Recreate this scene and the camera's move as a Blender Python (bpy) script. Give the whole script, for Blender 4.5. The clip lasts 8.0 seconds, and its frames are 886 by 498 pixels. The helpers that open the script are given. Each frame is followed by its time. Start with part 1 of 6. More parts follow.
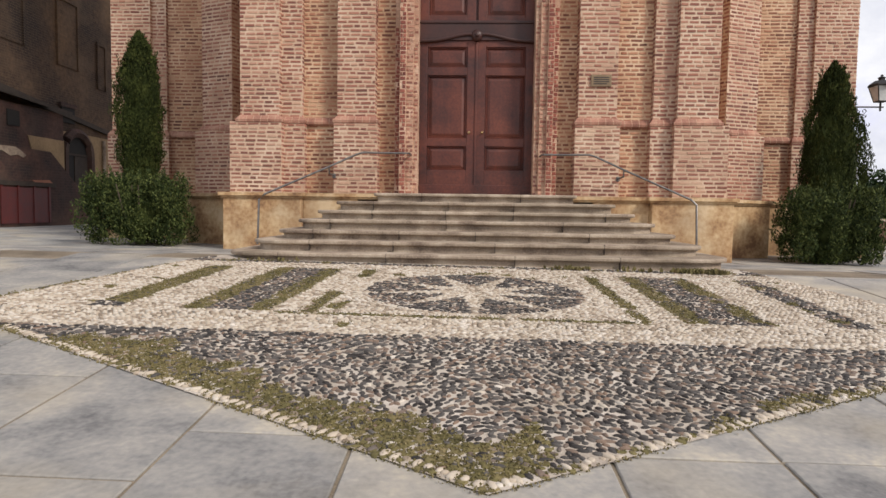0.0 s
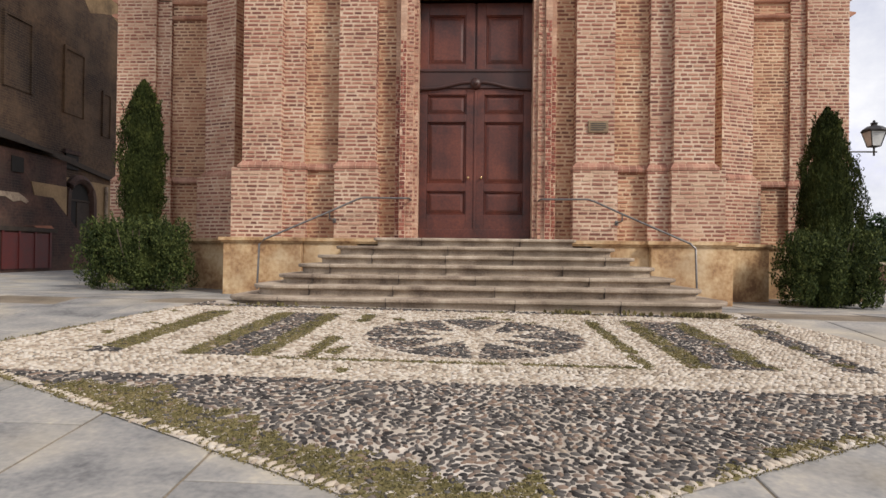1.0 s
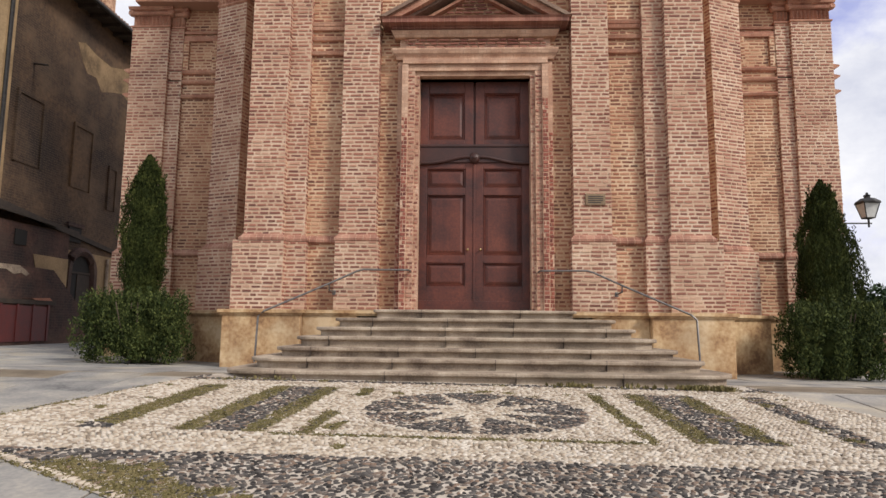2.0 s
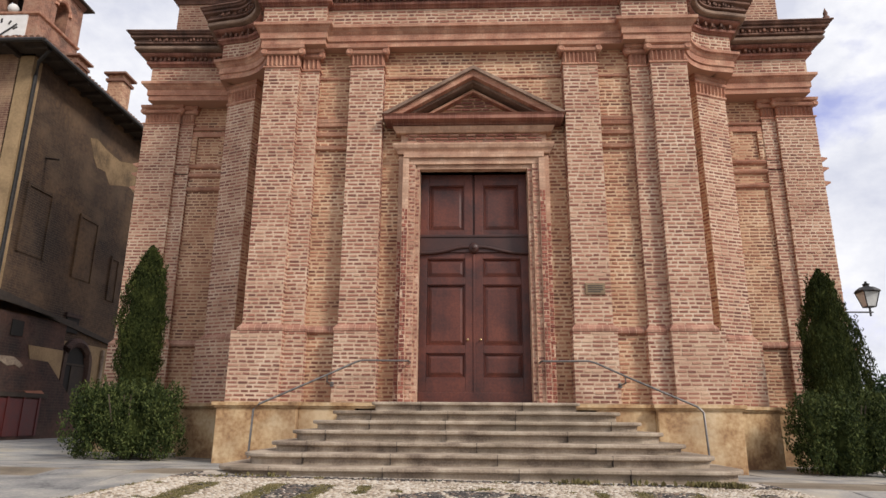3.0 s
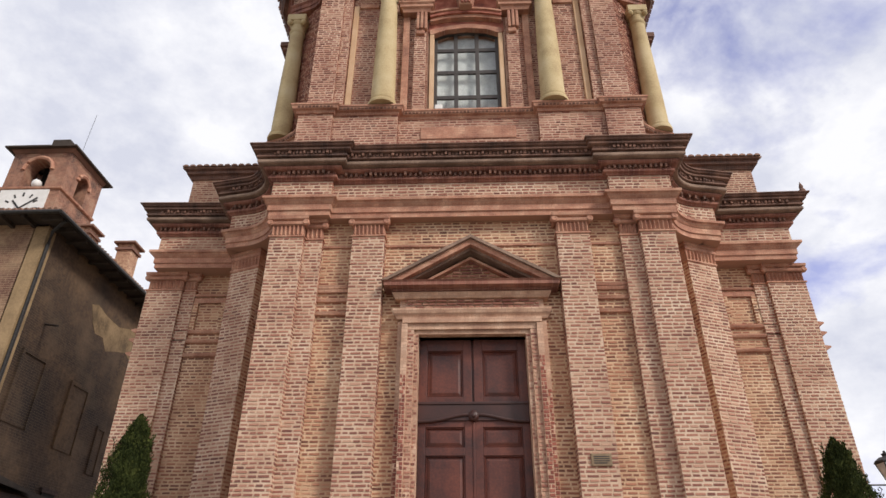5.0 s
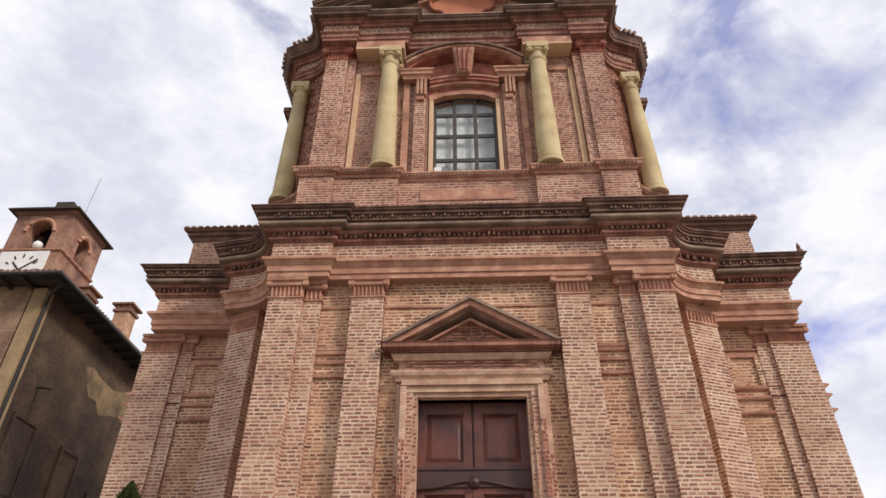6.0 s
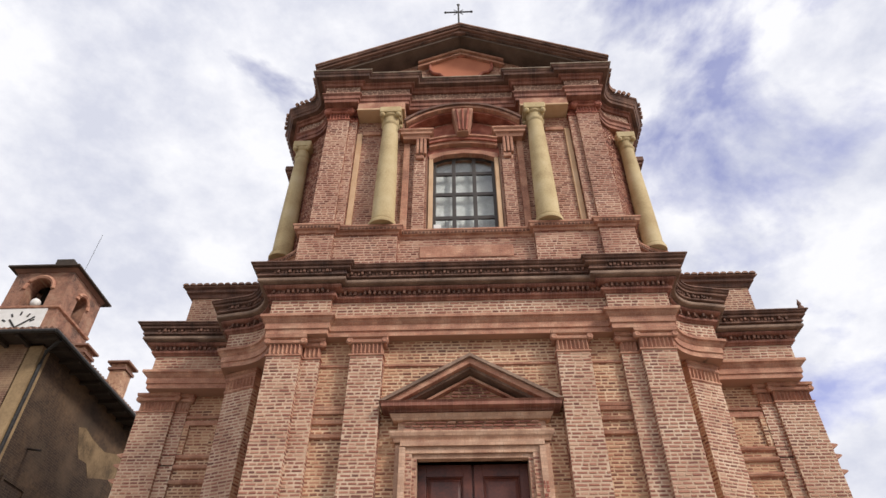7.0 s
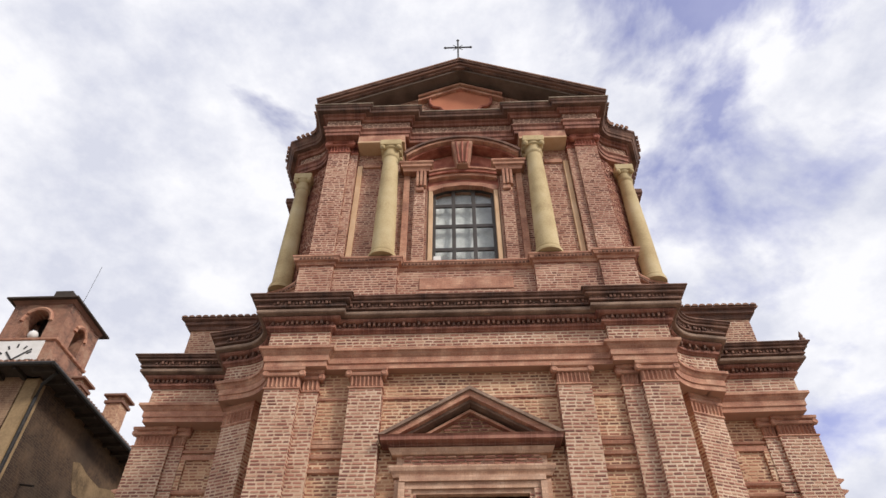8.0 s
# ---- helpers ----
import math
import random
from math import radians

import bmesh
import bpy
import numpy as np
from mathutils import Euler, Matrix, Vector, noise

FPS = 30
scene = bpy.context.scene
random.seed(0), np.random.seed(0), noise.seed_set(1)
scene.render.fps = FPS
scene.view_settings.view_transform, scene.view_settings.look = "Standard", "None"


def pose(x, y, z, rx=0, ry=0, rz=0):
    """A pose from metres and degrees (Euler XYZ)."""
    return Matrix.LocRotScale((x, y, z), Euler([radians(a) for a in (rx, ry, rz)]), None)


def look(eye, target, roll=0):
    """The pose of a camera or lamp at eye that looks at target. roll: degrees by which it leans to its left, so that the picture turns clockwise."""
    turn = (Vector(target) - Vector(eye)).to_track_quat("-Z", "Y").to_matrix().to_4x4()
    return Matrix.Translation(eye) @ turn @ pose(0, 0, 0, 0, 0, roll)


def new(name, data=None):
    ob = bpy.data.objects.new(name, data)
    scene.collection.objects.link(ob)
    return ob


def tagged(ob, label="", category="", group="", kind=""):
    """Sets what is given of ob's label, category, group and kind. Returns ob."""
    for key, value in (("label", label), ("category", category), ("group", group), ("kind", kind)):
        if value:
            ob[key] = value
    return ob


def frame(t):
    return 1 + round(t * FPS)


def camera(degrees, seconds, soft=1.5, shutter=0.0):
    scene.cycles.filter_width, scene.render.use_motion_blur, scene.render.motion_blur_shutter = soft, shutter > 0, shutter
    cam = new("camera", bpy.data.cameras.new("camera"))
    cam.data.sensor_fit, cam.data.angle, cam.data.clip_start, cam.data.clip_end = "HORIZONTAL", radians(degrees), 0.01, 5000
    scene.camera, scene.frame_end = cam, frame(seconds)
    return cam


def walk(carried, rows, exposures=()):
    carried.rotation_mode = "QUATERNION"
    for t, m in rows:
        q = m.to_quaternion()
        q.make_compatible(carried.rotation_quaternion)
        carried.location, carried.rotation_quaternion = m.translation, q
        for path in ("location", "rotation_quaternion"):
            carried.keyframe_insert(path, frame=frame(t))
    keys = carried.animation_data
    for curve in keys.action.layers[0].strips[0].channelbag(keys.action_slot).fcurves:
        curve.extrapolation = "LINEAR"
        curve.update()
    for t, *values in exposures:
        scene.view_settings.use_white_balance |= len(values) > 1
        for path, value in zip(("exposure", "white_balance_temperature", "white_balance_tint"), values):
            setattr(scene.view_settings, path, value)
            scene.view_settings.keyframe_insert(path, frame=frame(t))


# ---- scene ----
cam = camera(69.61, 8.0)
EYE = (-0.1, -11.0, 0.69)
# seconds, pitch up, yaw to the left, roll: a tilt upwards from one standpoint
TILTS = [
    (0.0, -3.513, 2.230, 0.812), (0.5, -2.076, 2.248, 0.749), (1.0, 0.468, 2.260, 0.663),
    (2.5, 10.773, 2.336, 0.508), (3.0, 14.948, 2.361, 0.444), (3.5, 18.666, 2.363, 0.402),
    (4.0, 22.602, 2.356, 0.347), (4.5, 26.243, 2.345, 0.316), (5.0, 29.712, 2.323, 0.291),
    (6.5, 37.702, 2.250, 0.115), (7.0, 40.291, 2.232, 0.090), (7.5, 42.047, 2.228, 0.061),
    (8.0, 43.138, 2.209, 0.068),
]
walk(cam, [(t, pose(*EYE, 0, 0, yaw) @ pose(0, 0, 0, 90 + pitch, 0, 0) @ pose(0, 0, 0, 0, 0, roll)) for t, pitch, yaw, roll in TILTS])

# ---- light ----
SUN_ELEVATION, SUN_AZIMUTH = 37.0, 52.0   # degrees; azimuth: to the right of straight behind the camera
sun_from = Vector((math.sin(radians(SUN_AZIMUTH)) * math.cos(radians(SUN_ELEVATION)), -math.cos(radians(SUN_AZIMUTH)) * math.cos(radians(SUN_ELEVATION)), math.sin(radians(SUN_ELEVATION))))
sun = new("sun", bpy.data.lights.new("sun", "SUN"))
sun.data.energy, sun.data.angle, sun.data.color = 3.1, radians(11), (1.0, 0.93, 0.845)
sun.matrix_world = look(sun_from * 60, (0, 0, 0))
scene.view_settings.exposure = 0.0

world = bpy.data.worlds.new("sky")
scene.world = world
world.use_nodes = True
wn, wl = world.node_tree.nodes, world.node_tree.links
wn.clear()


def wnode(kind, **inputs):
    n = wn.new(kind)
    for k, val in inputs.items():
        n.inputs[k.replace("_", " ")].default_value = val
    return n


w_out = wnode("ShaderNodeOutputWorld")
sky = wnode("ShaderNodeTexSky")
sky.sky_type, sky.sun_disc = "NISHITA", False
sky.sun_elevation, sky.sun_rotation = radians(SUN_ELEVATION), radians(180 - SUN_AZIMUTH)
sky_bg = wnode("ShaderNodeBackground", Strength=0.15)
cloud_bg = wnode("ShaderNodeBackground", Strength=1.0)
big = wnode("ShaderNodeTexNoise", Scale=2.1, Detail=9.0, Roughness=0.56, Distortion=0.35)
fine = wnode("ShaderNodeTexNoise", Scale=5.5, Detail=6.0, Roughness=0.6)
cover = wnode("ShaderNodeValToRGB")
cover.color_ramp.elements[0].position, cover.color_ramp.elements[1].position = 0.335, 0.43
cover.color_ramp.elements[0].color = (0.22, 0.22, 0.22, 1)
tone = wnode("ShaderNodeValToRGB")
tone.color_ramp.elements[0].position, tone.color_ramp.elements[0].color = 0.36, (0.70, 0.72, 0.83, 1)
tone.color_ramp.elements[1].position, tone.color_ramp.elements[1].color = 0.60, (0.99, 0.99, 1.03, 1)
mixer = wnode("ShaderNodeMixShader")
sky_dir = wnode("ShaderNodeTexCoord")
sky_shift = wnode("ShaderNodeMapping", Location=(3.1, 1.7, 0.4), Scale=(1.0, 1.0, 1.5))
wl.new(sky_dir.outputs["Generated"], sky_shift.inputs["Vector"])
for cloud in (big, fine):
    wl.new(sky_shift.outputs["Vector"], cloud.inputs["Vector"])
wl.new(big.outputs["Fac"], cover.inputs["Fac"])
wl.new(fine.outputs["Fac"], tone.inputs["Fac"])
wl.new(tone.outputs["Color"], cloud_bg.inputs["Color"])
violet = wnode("ShaderNodeMix")
violet.data_type, violet.blend_type = "RGBA", "MULTIPLY"
violet.inputs[0].default_value, violet.inputs[7].default_value = 1.0, (1.45, 1.1, 1.45, 1)
wl.new(sky.outputs["Color"], violet.inputs[6])
wl.new(violet.outputs[2], sky_bg.inputs["Color"])
wl.new(cover.outputs["Color"], mixer.inputs["Fac"])
wl.new(sky_bg.outputs["Background"], mixer.inputs[1])
wl.new(cloud_bg.outputs["Background"], mixer.inputs[2])
wl.new(mixer.outputs["Shader"], w_out.inputs["Surface"])


# ---- materials ----
def material(name, colors, rough=0.85, metal=0.0, scale=6.0, detail_scale=60.0, bump=0.3, spots=None, per_island=0.0, per_object=0.0, hue=0.0, stain=0.0, stain_color=(0.1, 0.09, 0.08), bump_dist=0.004, streak=0.0, joints=None, spec=0.5):
    """Colours are blended by noise at two scales; pieces vary in brightness; stains are larger blotches."""
    m = bpy.data.materials.new(name)
    m.use_nodes = True
    n, l = m.node_tree.nodes, m.node_tree.links
    bsdf = n["Principled BSDF"]
    bsdf.inputs["Metallic"].default_value = metal
    co = n.new("ShaderNodeTexCoord")
    noise1 = n.new("ShaderNodeTexNoise")
    noise1.inputs["Scale"].default_value, noise1.inputs["Detail"].default_value = scale, 5.0
    noise2 = n.new("ShaderNodeTexNoise")
    noise2.inputs["Scale"].default_value, noise2.inputs["Detail"].default_value = detail_scale, 6.0
    geo = n.new("ShaderNodeNewGeometry")
    l.new(geo.outputs["Position"], noise1.inputs["Vector"])
    l.new(geo.outputs["Position"], noise2.inputs["Vector"])
    mix = n.new("ShaderNodeMath")
    mix.operation = "MULTIPLY_ADD"
    l.new(noise2.outputs["Fac"], mix.inputs[0])
    mix.inputs[1].default_value = 0.45
    l.new(noise1.outputs["Fac"], mix.inputs[2])
    sub = n.new("ShaderNodeMath")
    sub.operation = "SUBTRACT"
    l.new(mix.outputs[0], sub.inputs[0])
    sub.inputs[1].default_value = 0.22
    boost = n.new("ShaderNodeMath")
    boost.operation = "MULTIPLY_ADD"
    l.new(sub.outputs[0], boost.inputs[0])
    boost.inputs[1].default_value, boost.inputs[2].default_value = (1.9, -0.45) if (per_island or per_object) else (1.0, 0.0)
    fac = boost.outputs[0]
    if per_island or per_object:
        rnd = geo.outputs["Random Per Island"] if per_island else n.new("ShaderNodeObjectInfo").outputs["Random"]
        amount = per_island or per_object
        a = n.new("ShaderNodeMix")
        a.data_type = "FLOAT"
        a.inputs[0].default_value = amount
        l.new(fac, a.inputs[2])
        l.new(rnd, a.inputs[3])
        fac = a.outputs[0]
    ramp = n.new("ShaderNodeValToRGB")
    el = ramp.color_ramp.elements
    lo, hi = (0.12, 0.88) if (per_island or per_object) else (0.3, 0.7)
    el[0].position, el[1].position = lo, hi
    el[0].color, el[1].color = (*colors[0], 1), (*colors[-1], 1)
    for i, c in enumerate(colors[1:-1]):
        e = el.new(lo + (hi - lo) * (i + 1) / (len(colors) - 1))
        e.color = (*c, 1)
    l.new(fac, ramp.inputs["Fac"])
    color = ramp.outputs["Color"]
    if stain:
        ns = n.new("ShaderNodeTexNoise")
        ns.inputs["Scale"].default_value, ns.inputs["Detail"].default_value = 0.9, 8.0
        mp = n.new("ShaderNodeMapping")
        mp.inputs["Scale"].default_value = (1, 1, 0.35 if streak else 1)
        l.new(geo.outputs["Position"], mp.inputs["Vector"])
        l.new(mp.outputs[0], ns.inputs["Vector"])
        sr = n.new("ShaderNodeValToRGB")
        sr.color_ramp.elements[0].position, sr.color_ramp.elements[1].position = 0.5, 0.72
        l.new(ns.outputs["Fac"], sr.inputs["Fac"])
        sm = n.new("ShaderNodeMath")
        sm.operation = "MULTIPLY"
        sm.inputs[1].default_value = stain
        l.new(sr.outputs["Color"], sm.inputs[0])
        mc = n.new("ShaderNodeMix")
        mc.data_type = "RGBA"
        l.new(sm.outputs[0], mc.inputs[0])
        l.new(color, mc.inputs[6])
        mc.inputs[7].default_value = (*stain_color, 1)
        color = mc.outputs[2]
    if joints:
        # courses of moulded brick: length, height, joint colour
        sep = n.new("ShaderNodeSeparateXYZ")
        l.new(geo.outputs["Position"], sep.inputs[0])
        facing = n.new("ShaderNodeSeparateXYZ")
        l.new(geo.outputs["True Normal"], facing.inputs[0])
        size = n.new("ShaderNodeMath")
        size.operation = "ABSOLUTE"
        l.new(facing.outputs["X"], size.inputs[0])
        sideways = n.new("ShaderNodeMath")
        sideways.operation, sideways.inputs[1].default_value = "GREATER_THAN", 0.6
        l.new(size.outputs[0], sideways.inputs[0])
        along = n.new("ShaderNodeMix")
        along.data_type = "FLOAT"
        l.new(sideways.outputs[0], along.inputs[0])
        l.new(sep.outputs["X"], along.inputs[2])
        l.new(sep.outputs["Y"], along.inputs[3])
        comb = n.new("ShaderNodeCombineXYZ")
        l.new(along.outputs[0], comb.inputs["X"])
        l.new(sep.outputs["Z"], comb.inputs["Y"])
        bt = n.new("ShaderNodeTexBrick")
        bt.inputs["Scale"].default_value, bt.inputs["Brick Width"].default_value, bt.inputs["Row Height"].default_value = 1.0, joints[0], joints[1]
        bt.inputs["Mortar Size"].default_value, bt.inputs["Mortar Smooth"].default_value = 0.006, 0.5
        bt.inputs["Color1"].default_value, bt.inputs["Color2"].default_value = (0.86, 0.84, 0.84, 1), (1.06, 1.04, 1.03, 1)
        bt.inputs["Mortar"].default_value = (1, 1, 1, 1)
        l.new(comb.outputs[0], bt.inputs["Vector"])
        tint = n.new("ShaderNodeMix")
        tint.data_type, tint.blend_type = "RGBA", "MULTIPLY"
        tint.inputs[0].default_value = 1.0
        l.new(color, tint.inputs[6])
        l.new(bt.outputs["Color"], tint.inputs[7])
        jm = n.new("ShaderNodeMix")
        jm.data_type = "RGBA"
        l.new(bt.outputs["Fac"], jm.inputs[0])
        l.new(tint.outputs[2], jm.inputs[6])
        jm.inputs[7].default_value = (*joints[2], 1)
        color = jm.outputs[2]
    bsdf.inputs["Specular IOR Level"].default_value = spec
    l.new(color, bsdf.inputs["Base Color"])
    rr = n.new("ShaderNodeMapRange")
    rr.inputs["To Min"].default_value, rr.inputs["To Max"].default_value = max(0.05, rough - 0.12), min(1.0, rough + 0.1)
    l.new(noise1.outputs["Fac"], rr.inputs["Value"])
    l.new(rr.outputs[0], bsdf.inputs["Roughness"])
    if bump:
        b = n.new("ShaderNodeBump")
        b.inputs["Strength"].default_value, b.inputs["Distance"].default_value = bump, bump_dist
        l.new(noise2.outputs["Fac"], b.inputs["Height"])
        l.new(b.outputs["Normal"], bsdf.inputs["Normal"])
    return m


BRICK = material("brick", [(0.145, 0.058, 0.046), (0.26, 0.10, 0.072), (0.365, 0.165, 0.112), (0.50, 0.31, 0.215)], 0.9, scale=1.2, detail_scale=70, per_island=0.6, stain=0.18, stain_color=(0.14, 0.09, 0.07))
BRICK_DARK = material("dark_toned_brick", [(0.08, 0.042, 0.03), (0.16, 0.08, 0.055), (0.25, 0.13, 0.09)], 0.92, scale=1.0, detail_scale=60, per_island=0.55, stain=0.3, stain_color=(0.08, 0.06, 0.05))
BRICK_PIECE = material("brick_piece", [(0.145, 0.06, 0.046), (0.255, 0.108, 0.077), (0.375, 0.20, 0.138), (0.53, 0.37, 0.26)], 0.9, scale=1.2, detail_scale=70, per_object=0.6)
MORTAR = material("lime_mortar", [(0.40, 0.262, 0.178), (0.525, 0.372, 0.262), (0.63, 0.487, 0.36)], 0.95, scale=1.5, detail_scale=90, bump=0.5)
TERRACOTTA = material("terracotta_moulding", [(0.26, 0.11, 0.072), (0.43, 0.208, 0.134), (0.57, 0.35, 0.24)], 0.9, scale=3, detail_scale=45, stain=0.3, stain_color=(0.16, 0.10, 0.07), bump=0.4, joints=(0.125, 0.062, (0.36, 0.20, 0.135)))
BRICK_WARM = material("orange_brick", [(0.12, 0.048, 0.035), (0.265, 0.105, 0.066), (0.395, 0.18, 0.108), (0.53, 0.32, 0.20)], 0.9, scale=1.2, detail_scale=70, per_island=0.55, stain=0.22, stain_color=(0.17, 0.11, 0.075))
MORTAR_WARM = material("ochre_mortar", [(0.41, 0.25, 0.15), (0.55, 0.37, 0.232), (0.65, 0.48, 0.325)], 0.95, scale=1.5, detail_scale=90, bump=0.5)
MORTAR_UPPER = material("reddish_mortar", [(0.34, 0.20, 0.14), (0.47, 0.30, 0.215), (0.57, 0.40, 0.295)], 0.95, scale=1.5, detail_scale=90, bump=0.5)
TERRA_RED = material("red_terracotta", [(0.17, 0.05, 0.035), (0.31, 0.098, 0.062), (0.42, 0.165, 0.11)], 0.85, scale=4, detail_scale=40)
# weathered brick, made darker so the colour holds the cornice shade too
CORNICE = material("weathered_cornice_brick_shaded", [(0.065, 0.038, 0.031), (0.15, 0.078, 0.057), (0.25, 0.145, 0.105)], 0.93, scale=3, detail_scale=35, stain=0.5, stain_color=(0.06, 0.045, 0.036), bump=0.5, joints=(0.11, 6.0, (0.14, 0.09, 0.068)))
PLINTH = material("ochre_render", [(0.22, 0.118, 0.058), (0.40, 0.245, 0.12), (0.53, 0.37, 0.205), (0.63, 0.48, 0.30)], 0.92, scale=2.2, detail_scale=16, stain=0.45, stain_color=(0.20, 0.13, 0.08), bump=0.5, bump_dist=0.01)
STEP = material("weathered_step_stone", [(0.14, 0.10, 0.072), (0.32, 0.255, 0.19), (0.48, 0.40, 0.31)], 0.85, scale=3.0, detail_scale=40, per_object=0.15, stain=0.6, stain_color=(0.13, 0.10, 0.065), bump=0.5)
SLAB = material("grey_paving_stone", [(0.11, 0.108, 0.107), (0.215, 0.21, 0.20), (0.31, 0.293, 0.265), (0.44, 0.395, 0.32)], 0.8, scale=2.2, detail_scale=26, per_object=0.3, stain=0.6, stain_color=(0.42, 0.36, 0.26), bump=0.6, bump_dist=0.006)
SLAB_FAR = material("grey_paving_far", [(0.13, 0.135, 0.14), (0.22, 0.22, 0.215), (0.31, 0.30, 0.275), (0.40, 0.37, 0.31)], 0.8, scale=1.7, detail_scale=22, per_island=0.25, stain=0.75, stain_color=(0.40, 0.34, 0.24), bump=0.35)
BRICK_FAR = material("old_tower_brick", [(0.08, 0.038, 0.028), (0.19, 0.085, 0.056), (0.29, 0.14, 0.09), (0.36, 0.22, 0.15)], 0.93, scale=0.9, detail_scale=6, stain=0.4, stain_color=(0.30, 0.19, 0.125), bump=0.5, joints=(0.25, 0.075, (0.36, 0.25, 0.18)))
TERRA_DARK = material("dark_brick_moulding", [(0.13, 0.05, 0.038), (0.24, 0.098, 0.068), (0.35, 0.17, 0.12)], 0.92, scale=3, detail_scale=45, stain=0.35, stain_color=(0.09, 0.055, 0.042), bump=0.4, joints=(0.11, 6.0, (0.28, 0.15, 0.105)))
CORONA = material("beige_corona_stone", [(0.12, 0.075, 0.055), (0.21, 0.138, 0.10), (0.31, 0.215, 0.158)], 0.93, scale=2.5, detail_scale=30, stain=0.4, stain_color=(0.10, 0.075, 0.055))
# plain soffit; the dark tone paints in the shade beneath the rake
SOFFIT = material("shaded_soffit", [(0.075, 0.052, 0.04), (0.15, 0.105, 0.08)], 0.95, scale=2, detail_scale=30)
GROUND = material("sandy_joint", [(0.11, 0.085, 0.058), (0.27, 0.22, 0.155)], 0.95, scale=2.0, detail_scale=80)
BED = material("cobble_bed", [(0.29, 0.24, 0.19), (0.43, 0.375, 0.31), (0.54, 0.485, 0.42)], 0.95, scale=3.0, detail_scale=120, bump=0.6)
PEBBLE_DARK = material("dark_pebble", [(0.022, 0.019, 0.018), (0.054, 0.049, 0.046), (0.105, 0.096, 0.088), (0.20, 0.138, 0.10)], 0.7, scale=4, detail_scale=90, per_island=0.75, bump=0.2, spec=0.25)
PEBBLE_LIGHT = material("light_pebble", [(0.17, 0.13, 0.09), (0.36, 0.29, 0.215), (0.48, 0.415, 0.33), (0.56, 0.51, 0.44)], 0.65, scale=4, detail_scale=90, per_island=0.7, bump=0.2)
PEBBLE_DARK_PIECE = material("dark_pebble_piece", [(0.022, 0.019, 0.018), (0.054, 0.049, 0.046), (0.105, 0.096, 0.088), (0.20, 0.138, 0.10)], 0.7, scale=4, detail_scale=90, per_object=0.75, bump=0.2, spec=0.25)
MOSS = material("moss", [(0.07, 0.06, 0.022), (0.14, 0.118, 0.042), (0.22, 0.172, 0.085)], 0.95, scale=5, detail_scale=80, per_island=0.4)
DOOR = material("varnished_dark_wood", [(0.038, 0.0105, 0.008), (0.085, 0.021, 0.013), (0.14, 0.036, 0.02)], 0.5, scale=1.6, detail_scale=26, bump=0.12)
DOOR_DARK = material("darkened_wood", [(0.028, 0.010, 0.008), (0.058, 0.018, 0.013)], 0.5, scale=2.2, detail_scale=26, bump=0.12)
BRASS = material("brass", [(0.55, 0.42, 0.2), (0.7, 0.55, 0.3)], 0.3, metal=1.0, bump=0)
IRON = material("dark_iron", [(0.03, 0.03, 0.032), (0.06, 0.055, 0.05)], 0.5, metal=0.7, scale=10, bump=0.1)
STEEL = material("grey_tube", [(0.14, 0.135, 0.13), (0.22, 0.21, 0.2)], 0.45, metal=0.8, scale=12, bump=0.05)
COLUMN = material("yellow_stucco", [(0.36, 0.265, 0.13), (0.48, 0.375, 0.20), (0.55, 0.455, 0.27)], 0.85, scale=1.5, detail_scale=30, stain=0.35, stain_color=(0.28, 0.22, 0.13), streak=1)
CREAM = material("cream_stucco", [(0.48, 0.30, 0.17), (0.60, 0.42, 0.27)], 0.9, scale=2, detail_scale=40)
SALMON = material("salmon_stucco", [(0.42, 0.145, 0.078), (0.50, 0.19, 0.105)], 0.9, scale=2, detail_scale=40)
FRAME_DARK = material("dark_window_wood", [(0.03, 0.024, 0.02), (0.05, 0.04, 0.034)], 0.5, scale=6, bump=0.1)
CURTAIN = material("pale_curtain", [(0.42, 0.43, 0.42), (0.58, 0.59, 0.57)], 0.8, scale=8, bump=0)
# near-black colour that paints in the shade inside openings
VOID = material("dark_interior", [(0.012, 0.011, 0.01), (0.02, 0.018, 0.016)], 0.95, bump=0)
TILE = material("roof_tile", [(0.14, 0.075, 0.05), (0.24, 0.13, 0.09), (0.32, 0.2, 0.14)], 0.92, scale=3, detail_scale=30, per_island=0.5)
# old plaster, darkened so that the colour carries the side wall's shade
WALL_SHADED = material("old_plaster_in_shade", [(0.023, 0.013, 0.0073), (0.060, 0.034, 0.019), (0.14, 0.083, 0.042)], 0.95, scale=0.55, detail_scale=7, stain=0.6, stain_color=(0.135, 0.088, 0.052), bump=0.8, bump_dist=0.02, joints=(0.26, 0.08, (0.105, 0.07, 0.042)))
ANNEX = material("near_black_brick", [(0.022, 0.014, 0.012), (0.055, 0.028, 0.022), (0.11, 0.055, 0.04)], 0.95, scale=1.3, detail_scale=10, stain=0.4, stain_color=(0.14, 0.10, 0.07), bump=0.6, bump_dist=0.015, joints=(0.26, 0.08, (0.07, 0.045, 0.034)))
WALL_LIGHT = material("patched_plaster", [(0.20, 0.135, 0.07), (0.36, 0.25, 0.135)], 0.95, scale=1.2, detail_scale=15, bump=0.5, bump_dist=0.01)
# paler wall colour that stands for sunlight on the plaster
WALL_SUNLIT = material("sunlit_plaster", [(0.085, 0.055, 0.028), (0.17, 0.112, 0.058), (0.25, 0.17, 0.092)], 0.95, scale=1.6, detail_scale=12, bump=0.5, bump_dist=0.01)
